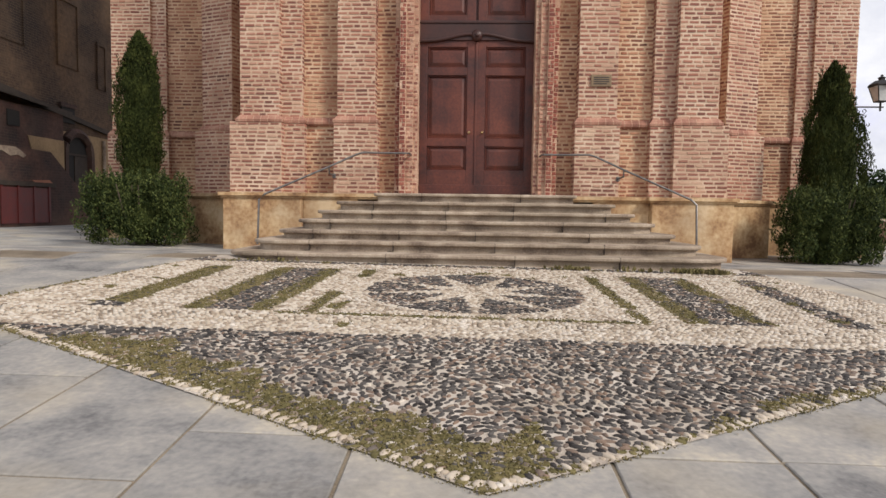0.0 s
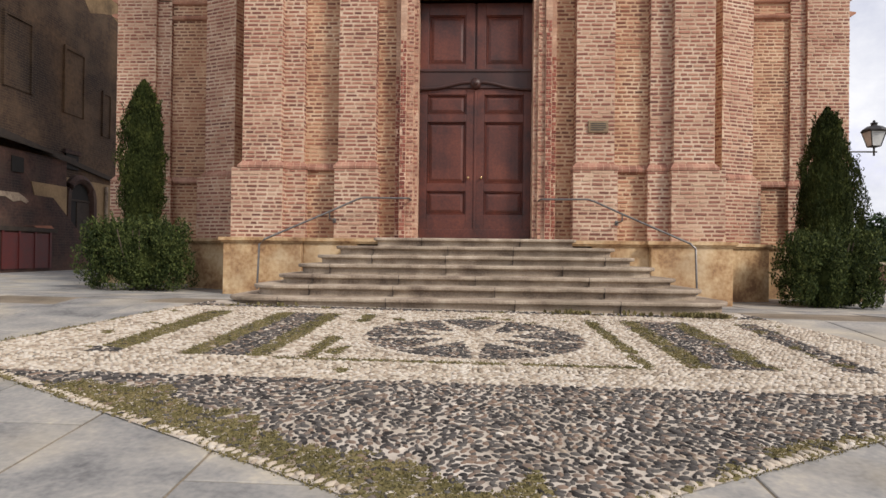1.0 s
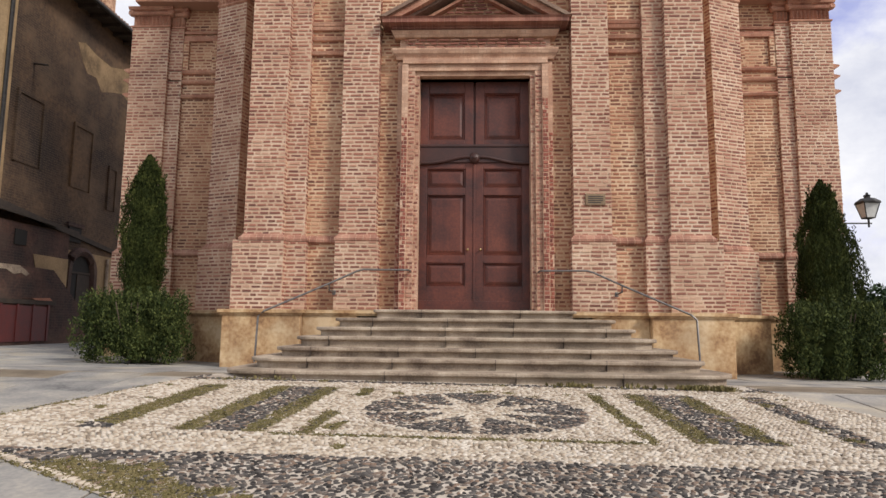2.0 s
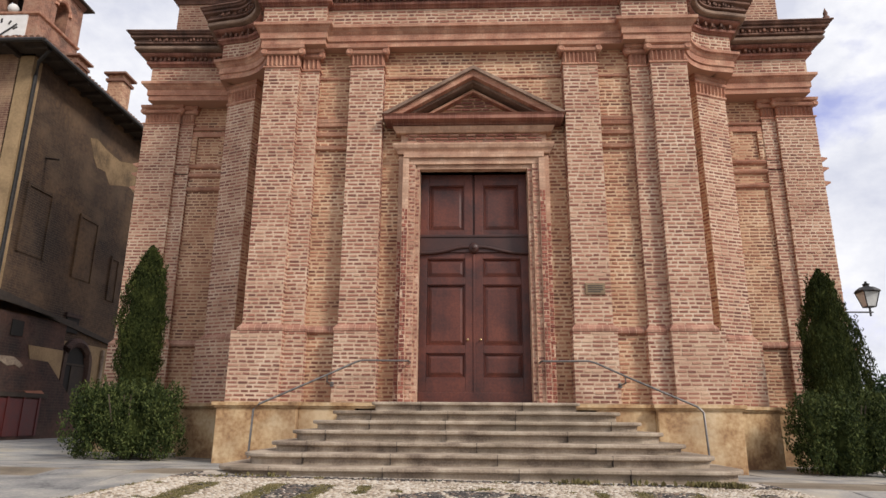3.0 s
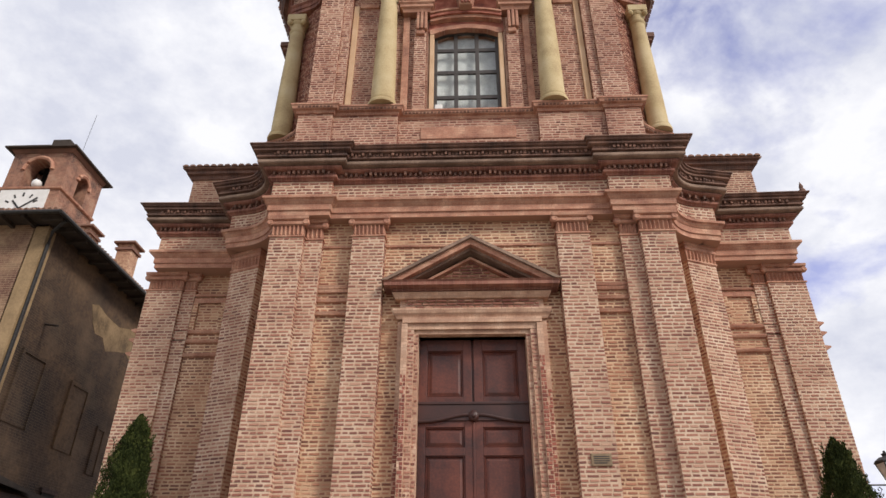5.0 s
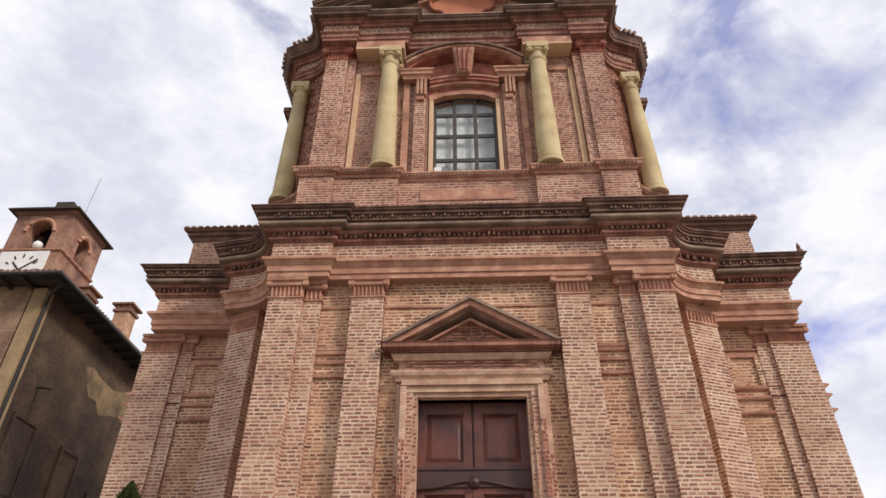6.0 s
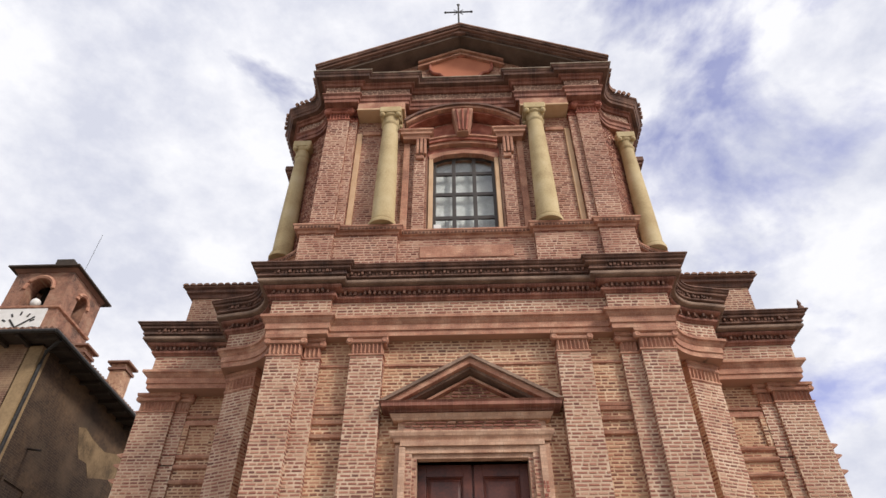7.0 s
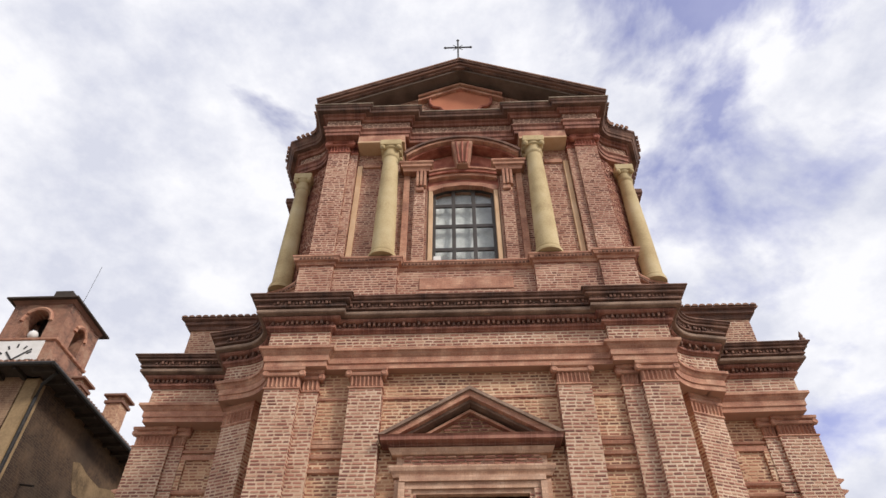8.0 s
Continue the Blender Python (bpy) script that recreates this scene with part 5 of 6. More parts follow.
apart_("plaster", Geo().add([(-13.28, 7.7, 2.75), (-13.28, 9.4, 2.75), (-13.28, 9.4, 1.3), (-13.28, 7.9, 2.2), (-13.3, 7.7, 2.75), (-13.3, 9.4, 2.75), (-13.3, 9.4, 1.3), (-13.3, 7.9, 2.2)], [(0, 1, 2, 3), (4, 7, 6, 5), (0, 4, 5, 1), (1, 5, 6, 2), (2, 6, 7, 3), (3, 7, 4, 0)]), WALL_LIGHT, "pale plaster above the stair")
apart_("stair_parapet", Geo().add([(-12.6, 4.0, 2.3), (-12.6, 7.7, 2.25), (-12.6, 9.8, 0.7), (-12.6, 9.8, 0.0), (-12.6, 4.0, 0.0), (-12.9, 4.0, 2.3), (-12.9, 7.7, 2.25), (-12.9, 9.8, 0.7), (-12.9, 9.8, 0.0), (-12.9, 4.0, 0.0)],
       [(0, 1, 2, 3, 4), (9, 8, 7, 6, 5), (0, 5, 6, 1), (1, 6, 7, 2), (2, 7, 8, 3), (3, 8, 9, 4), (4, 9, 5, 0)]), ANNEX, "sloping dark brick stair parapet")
flake = [(5.2, 2.25), (5.2, 2.10), (5.7, 2.12), (6.0, 2.0), (6.3, 2.06), (6.5, 1.98), (6.62, 2.06), (6.45, 2.16), (6.2, 2.26)]
for outline_, mat_, name_, text_ in ((flake, STEP, "plaster_flake", "pale plaster left on the parapet"), ([(y + 1.15, z - 0.75) for y, z in flake[1:8]], BRICK_WARM, "bare_brick", "bare brick patch in the parapet")):
    k_ = len(outline_)
    apart_(name_, Geo().add([(-12.585, y, z) for y, z in outline_] + [(-12.6, y, z) for y, z in outline_], [tuple(range(k_)), tuple(range(k_, 2 * k_))[::-1]] + [(i, (i + 1) % k_, k_ + (i + 1) % k_, k_ + i) for i in range(k_)]), mat_, text_)
apart_("lintel", Geo().box(-12.62, -12.54, 5.3, 7.85, 1.2, 1.32), WOOD_DARK, "dark lintel over the red door")
apart_("red_door", Geo().box(-12.6, -12.57, 5.6, 7.55, 0.15, 1.15), RED_DOOR, "low red painted door")
for y in (5.6, 6.25, 6.9, 7.55):
    apart_("door_batten", Geo().box(-12.575, -12.55, y - 0.04, y + 0.04, 0.15, 1.2), RED_DOOR)

# chimneys
for cx, cy, z0, z1, w in ((-15.0, 13.0, 12.5, 14.7, 0.64), (-16.45, 12.0, 12.9, 14.95, 0.7)):
    ch = thing("chimney", "square brick chimney with a tiled cap", "chimney", (cx, cy, z0))
    part("shaft", Geo().box(-w / 2, w / 2, -w / 2, w / 2, 0, z1 - z0), MORTAR_WARM, ch)
    br = Geo()
    bricks(br, (-w / 2, -w / 2), (1, 0), w, 0, z1 - z0)
    bricks(br, (w / 2, -w / 2), (0, 1), w, 0, z1 - z0)
    part("brickwork", br, BRICK, ch, kind="stuff")
    part("collar", Geo().box(-w / 2 - 0.08, w / 2 + 0.08, -w / 2 - 0.08, w / 2 + 0.08, z1 - z0 - 0.3, z1 - z0 - 0.18), BRICK_DARK, ch)
    part("cap", Geo().box(-w / 2 - 0.16, w / 2 + 0.16, -w / 2 - 0.16, w / 2 + 0.16, z1 - z0, z1 - z0 + 0.1), TILE, ch, "flat tiled cap", bevel=0.02)

# ---- clock tower ----
O3 = (-25.0, 20.2, 0)
tower = thing("clock_tower", "square brick bell tower with arched openings and a white clock face", "tower", O3)


def tpart(name, g, mat, label="", parent=None, **kw):
    ob = part(name, g, mat, parent or tower, label, **kw)
    return ob if parent else at_world(ob, O3)


TX0, TX1, TY0, TY1 = -26.9, -23.4, 18.3, 21.8
tpart("wall", Geo().box(TX0, TX1, TY0, TY1, 0, 21.9), BRICK_FAR, "weathered brick shaft")
for x in (TX0, TX1 - 1.0):
    tpart("pier", Geo().box(x, x + 1.0, TY0, TY0 + 0.8, 21.9, 24.6), BRICK_FAR, bevel=0.02)
    tpart("pier", Geo().box(x, x + 1.0, TY1 - 0.8, TY1, 21.9, 24.6), BRICK_FAR, bevel=0.02)
for xx in (TX0, TX1 - 0.8):
    for ya, yb in ((TY0 + 0.8, TY0 + 1.25), (TY1 - 1.25, TY1 - 0.8)):
        tpart("pier", Geo().box(xx, xx + 0.8, ya, yb, 21.9, 24.6), BRICK_FAR)
for y0_, y1_ in ((TY0, TY0 + 0.8), (TY1 - 0.8, TY1)):
    cx, hw = (TX0 + TX1) / 2, (TX1 - TX0) / 2 - 1.0
    out = [(cx - hw, 23.2)] + [(cx - hw * math.cos(a), 23.2 + hw * math.sin(a)) for a in np.linspace(0, math.pi, 13)] + [(cx + hw, 24.6), (cx - hw, 24.6)]
    tpart("arch", Geo().slab_xz(out, y0_, y1_), BRICK_FAR, "brick arch over the bell opening")
    ring = [(cx - (hw + 0.12) * math.cos(a), y0_ - 0.02, 23.2 + (hw + 0.12) * math.sin(a)) for a in np.linspace(0, math.pi, 15)]
    tpart("arch_ring", Geo().tube(ring, 0.13, 6), TERRACOTTA)
cy, hw = (TY0 + TY1) / 2, (TY1 - TY0) / 2 - 1.25
g = Geo()
out = [(cy - hw, 23.2)] + [(cy - hw * math.cos(a), 23.2 + hw * math.sin(a)) for a in np.linspace(0, math.pi, 11)] + [(cy + hw, 24.6), (cy - hw, 24.6)]
n = len(out)
g.add([(TX1, y, z) for y, z in out] + [(TX1 - 0.8, y, z) for y, z in out], [tuple(range(n)), tuple(range(n, 2 * n))[::-1]] + [(i, n + i, n + (i + 1) % n, (i + 1) % n) for i in range(n)])
tpart("arch", g, BRICK_FAR)
tpart("arch_ring", Geo().tube([(TX1 + 0.02, cy - (hw + 0.12) * math.cos(a), 23.2 + (hw + 0.12) * math.sin(a)) for a in np.linspace(0, math.pi, 13)], 0.13, 6), TERRACOTTA)
tpart("floodlight", Geo().ball((-25.1, 18.55, 22.35), 0.29, 0.26, 0.29, 14, 8).tube([(-25.1, 18.6, 21.9), (-25.1, 18.6, 22.2)], 0.05, 6), CLOCK, "round white floodlight in the opening", smooth=True)
tpart("bell_room", Geo().box(TX0 + 0.85, TX1 - 0.85, TY0 + 1.6, TY1 - 0.9, 21.9, 24.5), VOID, "near-black block for the shade in the bell chamber")
tpart("ledge", Geo().sweep([(TX0, TY1), (TX0, TY0), (TX1, TY0), (TX1, TY1)], [(0, 21.75), (0.12, 21.8), (0.15, 21.9), (0, 21.95)]), TERRACOTTA)
tpart("cornice", Geo().sweep([(TX0, TY1), (TX0, TY0), (TX1, TY0), (TX1, TY1)], [(-0.2, 24.4), (0.05, 24.4), (0.12, 24.5), (0.2, 24.6), (-0.2, 24.62)]), BRICK_DARK)
a, b, c, d = TX0 - 0.45, TX1 + 0.4, TY0 - 0.45, TY1 + 0.45
mx, my = (a + b) / 2, (c + d) / 2
tpart("roof", Geo().add([(a, c, 24.7), (b, c, 24.7), (b, d, 24.7), (a, d, 24.7), (mx, my, 25.9), (a, c, 24.6), (b, c, 24.6), (b, d, 24.6), (a, d, 24.6)],
      [(0, 1, 4), (1, 2, 4), (2, 3, 4), (3, 0, 4), (5, 8, 7, 6), (0, 5, 6, 1), (1, 6, 7, 2), (2, 7, 8, 3), (3, 8, 5, 0)]), WOOD_DARK, "low dark hipped roof")
tpart("roof_hatch", Geo().box(-25.5, -24.4, 19.0, 20, 25.0, 26.05), WOOD_DARK, bevel=0.03)
tpart("antenna", Geo().tube([(-23.4, 19.0, 24.9), (-23.3, 19.0, 28.0)], 0.012, 5), IRON, "thin antenna rod")
clock = tpart("clock_face", Geo().box(TX0 + 0.1, TX1 - 0.55, TY0 - 0.06, TY0, 19.2, 21.75), CLOCK, "square white clock panel with dark pointers")
cx, cz = (TX0 + TX1) / 2 - 0.2, 20.45
for k in range(12):
    ang = k * math.pi / 6
    g = Geo().box(-0.05, 0.05, TY0 - 0.075, TY0 - 0.058, 0.82, 1.08)
    g.v = [(cx + x * math.cos(ang) + z * math.sin(ang), y, cz - x * math.sin(ang) + z * math.cos(ang)) for x, y, z in g.v]
    part("hour_mark", g, IRON, clock)
for ang, ln in ((0.9, 1.15), (-0.75, 0.75)):
    g = Geo().box(-0.05, 0.05, TY0 - 0.09, TY0 - 0.076, -0.15, ln)
    g.v = [(cx + x * math.cos(ang) + z * math.sin(ang), y, cz - x * math.sin(ang) + z * math.cos(ang)) for x, y, z in g.v]
    part("clock_pointer", g, IRON, clock)

# ---- street lamp on the wing wall ----
lamp = thing("wall_lantern", "black iron lantern with glass panes on a scrolled wall bracket", "lantern", (7.67, 2.45, 2.88))
part("bracket", Geo().tube([(0, 0, 0.02), (0.62, 0, 0.02)], 0.016, 8), IRON, lamp)
part("scroll", Geo().tube([(0.02, 0, -0.02), (0.14, 0, -0.12), (0.24, 0, -0.13), (0.29, 0, -0.06), (0.25, 0, -0.02), (0.21, 0, -0.06), (0.23, 0, -0.09)], 0.01, 6), IRON, lamp, smooth=True)
part("foot", Geo().tube([(0.56, 0, -0.06), (0.56, 0, 0.13)], 0.02, 8), IRON, lamp)
LZ0, LZ1, r0, r1 = 0.13, 0.44, 0.10, 0.185
for k in range(4):
    a0, a1 = math.pi / 4 + k * math.pi / 2, math.pi / 4 + (k + 1) * math.pi / 2
    p0, p1 = (0.56 + r0 * 1.2 * math.cos(a0), r0 * 1.2 * math.sin(a0)), (0.56 + r1 * 1.2 * math.cos(a0), r1 * 1.2 * math.sin(a0))
    q0, q1 = (0.56 + r0 * 1.2 * math.cos(a1), r0 * 1.2 * math.sin(a1)), (0.56 + r1 * 1.2 * math.cos(a1), r1 * 1.2 * math.sin(a1))
    part("frame_bar", Geo().tube([(*p0, LZ0), (*p1, LZ1)], 0.011, 6), IRON, lamp)
    part("rim", Geo().tube([(*p1, LZ1), (*q1, LZ1)], 0.014, 6), IRON, lamp)
    part("rim", Geo().tube([(*p0, LZ0), (*q0, LZ0)], 0.012, 6), IRON, lamp)
    part("pane", Geo().add([(*p0, LZ0), (*q0, LZ0), (*q1, LZ1), (*p1, LZ1), (*[0.56 + (c - 0.56) * 0.97 if i == 0 else c * 0.97 for i, c in enumerate(p0)], LZ0), (*[0.56 + (c - 0.56) * 0.97 if i == 0 else c * 0.97 for i, c in enumerate(q0)], LZ0), (*[0.56 + (c - 0.56) * 0.97 if i == 0 else c * 0.97 for i, c in enumerate(q1)], LZ1), (*[0.56 + (c - 0.56) * 0.97 if i == 0 else c * 0.97 for i, c in enumerate(p1)], LZ1)],
         [(0, 1, 2, 3), (7, 6, 5, 4), (0, 4, 5, 1), (1, 5, 6, 2), (2, 6, 7, 3), (3, 7, 4, 0)]), CURTAIN, lamp, "pale frosted pane")
part("hood", Geo().lathe(0.56, 0, [(0.25, LZ1), (0.24, LZ1 + 0.03), (0.14, LZ1 + 0.10), (0.06, LZ1 + 0.12), (0.06, LZ1 + 0.15), (0.075, LZ1 + 0.17), (0.02, LZ1 + 0.2), (0.03, LZ1 + 0.22), (0, LZ1 + 0.24)], 8), IRON, lamp, "stepped iron hood")


# ---- plants ----
def leaves(name, parent, mat, points, size, rng, up=0.0, slim=1.0):
    """Small bent leaves at the points, each a pair of triangles pairs."""
    n = len(points)
    P = np.array(points)
    d = rng.normal(size=(n, 3))
    d[:, 2] += up
    d /= np.linalg.norm(d, axis=1)[:, None]
    e = np.cross(d, rng.normal(size=(n, 3)))
    e /= np.linalg.norm(e, axis=1)[:, None] + 1e-9
    L = size * rng.uniform(0.6, 1.4, n)[:, None]
    W = L * 0.32 * slim
    nrm = np.cross(d, e)
    v = np.stack([P, P + d * L * 0.5 + e * W + nrm * L * 0.08, P + d * L, P + d * L * 0.5 - e * W + nrm * L * 0.08], 1).reshape(-1, 3)
    f = np.arange(4 * n).reshape(n, 4)
    g = Geo()
    g.v, g.f = [tuple(p) for p in v.tolist()], [tuple(q) for q in f.tolist()]
    me = g.mesh(name, mat)
    ob = new(name, me)
    ob.parent = parent
    return ob


def shrub(x, y, w, d, h, seed, label):
    rng = np.random.default_rng(seed)
    z = ground_z(x, y) - 0.04
    t = thing("shrub", label, "shrub", (x, y, z), group="shrubs at the church corners")
    for k in range(9):
        a = rng.uniform(0, 6.28)
        r = rng.uniform(0.1, 0.4)
        part("stem", Geo().tube([(r * 0.3 * math.cos(a), r * 0.3 * math.sin(a), 0), (r * w * math.cos(a), r * d * math.sin(a), h * 0.55), (1.3 * r * w * math.cos(a), 1.3 * r * d * math.sin(a), h * 0.85)], 0.010, 5), BARK, t)
    pts = []
    lumps = [(rng.uniform(-0.44, 0.44) * w, rng.uniform(-0.40, 0.40) * d, h * rng.uniform(0.16, 0.80), rng.uniform(0.12, 0.24)) for _ in range(70)]
    lumps += [(sx * 0.42 * w, rng.uniform(-0.3, 0.1) * d, h * hz, 0.2) for sx in (-1, 1) for hz in (0.2, 0.42, 0.64, 0.78)]
    lumps += [(sx * 0.36 * w, -0.2 * d, h * 0.3, 0.28) for sx in (-1, 0, 1)]
    lumps += [(sx * w, -0.15 * d, h * hz, 0.25) for sx, hz in ((0, 0.5), (-0.2, 0.55), (0.2, 0.55), (0, 0.72))]
    while len(pts) < 32000:
        c = lumps[rng.integers(len(lumps))]
        u = rng.normal(size=3)
        u /= np.linalg.norm(u)
        rr = c[3] * (rng.uniform(0.55, 1.0) ** 0.4) * rng.choice([1, 1, 1, 1.22])
        p = (c[0] + u[0] * rr * w * 0.52, c[1] + u[1] * rr * d * 0.52, c[2] + u[2] * rr * h * 1.0)
        if 0.05 < p[2] < h * 1.1 and abs(p[0]) < (0.56 - 0.05 * rng.random()) * w:
            pts.append(p)
    for _ in range(170):
        a, q = rng.uniform(0, 6.28), math.sqrt(rng.random())
        x0, y0, z0 = q * 0.46 * w * math.cos(a), q * 0.42 * d * math.sin(a), h * rng.uniform(0.45, 0.92)
        lx, ly, up = rng.normal() * 0.05, rng.normal() * 0.05 - 0.03, rng.uniform(0.12, 0.26)
        pts += [(x0 + lx * k / 26 + rng.normal() * 0.008, y0 + ly * k / 26 + rng.normal() * 0.008, z0 + up * k / 26) for k in range(26)]
    leaves("foliage", t, SHRUB, pts, 0.058, rng, 1.5, 0.6)
    # solid dark ball added to stand for the shade between the leaves
    part("shade_core", Geo().ball((0, 0, h * 0.45), w * 0.34, d * 0.30, h * 0.36, 12, 7), CYPRESS, t, "dark ball standing for the shade inside the shrub")
    return t


def cypress(x, y, h, r, seed, label, outline, lean=0.0):
    rng = np.random.default_rng(seed)
    z = ground_z(x, y) - 0.04
    t = thing("cypress", label, "tree", (x, y, z), group="young cypresses")
    part("trunk", Geo().lathe(0, 0, [(0.09, 0), (0.07, h * 0.3), (0.03, h * 0.8), (0.0, h * 0.93)], 8), BARK, t)
    for k in range(14):
        a, q = rng.uniform(0, 6.28), rng.uniform(0.15, 0.75)
        part("limb", Geo().tube([(0, 0, h * q), (0.5 * r * math.cos(a), 0.5 * r * math.sin(a), h * (q + 0.08))], 0.012, 4), BARK, t)

    def rad(q, a):
        base = float(np.interp(q, *outline))
        return r * base * (1 + 0.08 * math.sin(3 * a + 7 * q + seed) + 0.07 * math.sin(5 * a - 13 * q) + 0.06 * math.sin(31 * q + 2 * a) + 0.22 * noise.noise(Vector((2.2 * math.cos(a), 2.2 * math.sin(a), 9 * q + seed))))
    pts = []
    for k in range(24000):
        q, a = rng.uniform(0.02, 1.0), rng.uniform(0, 6.28)
        rr = rad(q, a) * rng.uniform(0.5, 1.0) ** 0.35 * rng.choice([1, 1, 1, 1.12])
        pts.append((rr * math.cos(a) + lean * q, rr * math.sin(a), q * h))
    for _ in range(260):
        q, a = rng.uniform(0.04, 0.93), rng.uniform(0, 6.28)
        r0 = rad(q, a) * rng.uniform(0.86, 1.05)
        up, out_ = rng.uniform(0.12, 0.30), rng.uniform(-0.02, 0.05)
        pts += [((r0 + out_ * k / 24) * math.cos(a) + lean * q + rng.normal() * 0.012, (r0 + out_ * k / 24) * math.sin(a) + rng.normal() * 0.012, q * h + up * k / 24) for k in range(24)]
    leaves("foliage", t, CYPRESS, pts, 0.06, rng, 2.4, 0.5)
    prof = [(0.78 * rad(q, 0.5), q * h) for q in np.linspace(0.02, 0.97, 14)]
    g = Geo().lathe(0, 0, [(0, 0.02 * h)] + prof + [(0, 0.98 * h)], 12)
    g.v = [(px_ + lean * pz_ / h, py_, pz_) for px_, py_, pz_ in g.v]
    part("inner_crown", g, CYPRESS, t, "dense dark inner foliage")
    return t


shrub(-6.02, 0.30, 1.80, 1.3, 1.30, 3, "dense rounded dark green shrub against the church")
shrub(6.12, 0.30, 1.52, 1.3, 1.36, 8, "loose dark green shrub with pale shoot tips")
cypress(-6.42, 1.1, 4.02, 0.40, 5, "slim dark green cypress beside the side wing",
        ((0, 0.2, 0.36, 0.46, 0.6, 0.73, 0.87, 0.95, 1), (0.5, 0.6, 0.75, 0.9, 1, 0.92, 0.62, 0.34, 0)))
cypress(6.62, 1.1, 3.66, 0.53, 6, "broad dark green cypress beside the side wing",
        ((0, 0.34, 0.5, 0.68, 0.8, 0.93, 1), (0.85, 1, 1, 0.84, 0.54, 0.3, 0)), -0.08)

# ---- distance on the right: trees, pier and low wall ----
pier_ = thing("gate_pier", "low plastered pier with a stone cap", "pier", (8.0, 3.2, ground_z(8.0, 3.2) - 0.04))
part("shaft", Geo().box(-0.2, 0.2, -0.2, 0.2, 0, 0.92), PLINTH, pier_, bevel=0.01)
part("cap", Geo().box(-0.28, 0.28, -0.28, 0.28, 0.92, 1.04), STEP, pier_, "grey stone cap", bevel=0.02)
low = thing("garden_wall", "low dark brick wall behind the pier", "wall", (14, 9, ground_z(14, 9) - 0.04))
part("body", Geo().box(-5.6, 12, -0.15, 0.15, 0, 0.8), BRICK_DARK, low)
part("coping", Geo().box(-5.65, 12, -0.2, 0.2, 0.8, 0.88), STEP, low, bevel=0.01)


def tree(x, y, h, w, seed):
    rng = np.random.default_rng(seed)
    z = ground_z(x, y) - 0.04
    t = thing("tree", "dark green broadleaf tree beyond the wall", "tree", (x, y, z), group="trees beyond the church")
    part("trunk", Geo().lathe(0, 0, [(0.16, 0), (0.12, h * 0.4), (0.05, h * 0.8)], 8), BARK, t)
    lumps = []
    for k in range(16):
        a, q = rng.uniform(0, 6.28), rng.uniform(0.35, 0.9)
        p = (w * 0.33 * math.cos(a) * rng.uniform(0.3, 1), w * 0.33 * math.sin(a) * rng.uniform(0.3, 1), h * q)
        lumps.append((*p, rng.uniform(0.16, 0.28) * w))
        part("limb", Geo().tube([(0, 0, h * 0.35 * q + 0.3), p], 0.03, 5), BARK, t)
    pts = []
    for k in range(7000):
        c = lumps[rng.integers(len(lumps))]
        u = rng.normal(size=3)
        u /= np.linalg.norm(u)
        rr = c[3] * rng.uniform(0.4, 1) ** 0.4
        pts.append((c[0] + u[0] * rr, c[1] + u[1] * rr, max(0.2, c[2] + u[2] * rr * 0.8)))
    leaves("foliage", t, TREE_LEAF, pts, 0.17, rng, 0.2)


for x, y, h, w, sd in ((13.2, 12.5, 2.0, 3.0, 21), (15.8, 14.0, 2.3, 3.6, 22), (18.8, 15.5, 2.6, 4.2, 23), (22, 17, 2.9, 5, 24)):
    tree(x, y, h, w, sd)

# ---- paving slabs ----
OUTLINE = [(0.0, -8.45), (4.55, -5.85), (3.50, -2.80), (3.2, -2.3), (-3.2, -2.3), (-3.62, -2.90), (-4.62, -5.75)]


def inside(x, y, m=0.0):
    for (ax, ay), (bx, by) in zip(OUTLINE, OUTLINE[1:] + OUTLINE[:1]):
        L = math.hypot(bx - ax, by - ay)
        if ((bx - ax) * (y - ay) - (by - ay) * (x - ax)) / L < m:
            return False
    return True


paving = tagged(new("pavement"), "large grey stone paving slabs with sandy joints", "paving", kind="structure")
rng = random.Random(21)
XJ = [-6.4, -5.3, -4.3, -3.35, -2.40, -1.48, -0.64, 0.58, 1.38, 2.35, 3.3, 4.3, 5.35, 6.4]
x = -6.4
while x > -17:
    x -= rng.uniform(0.85, 1.15)
    XJ.insert(0, x)
x = 6.4
while x < 17:
    x += rng.uniform(0.85, 1.15)
    XJ.append(x)
near, far = [], []
for xa, xb in zip(XJ[:-1], XJ[1:]):
    y = -14 + rng.uniform(0, 0.8)
    cuts = [y]
    while y < 14:
        y += rng.uniform(0.55, 1.35)
        cuts.append(y)
    if -2.5 < xa < 1.5:
        cuts = [c for c in cuts if c < -9.0 or c > -7.2] + [{-2.4: -8.44, -1.48: -7.95, -0.64: -8.9, 0.58: -8.05}.get(round(xa, 2), -8.03)]
        cuts.sort()
    for ya, yb in zip(cuts[:-1], cuts[1:]):
        if abs(xa + xb) / 2 < 7.9 and ya > 2.4:
            continue
        if all(inside(px_, py_) for px_ in (xa, xb) for py_ in (ya, yb)):
            continue
        if abs(xa + xb) / 2 < 3.0 and ya > -2.4:
            continue
        (near if abs((xa + xb) / 2) < 7.5 and yb < 2.5 else far).append((xa, xb, ya, yb))


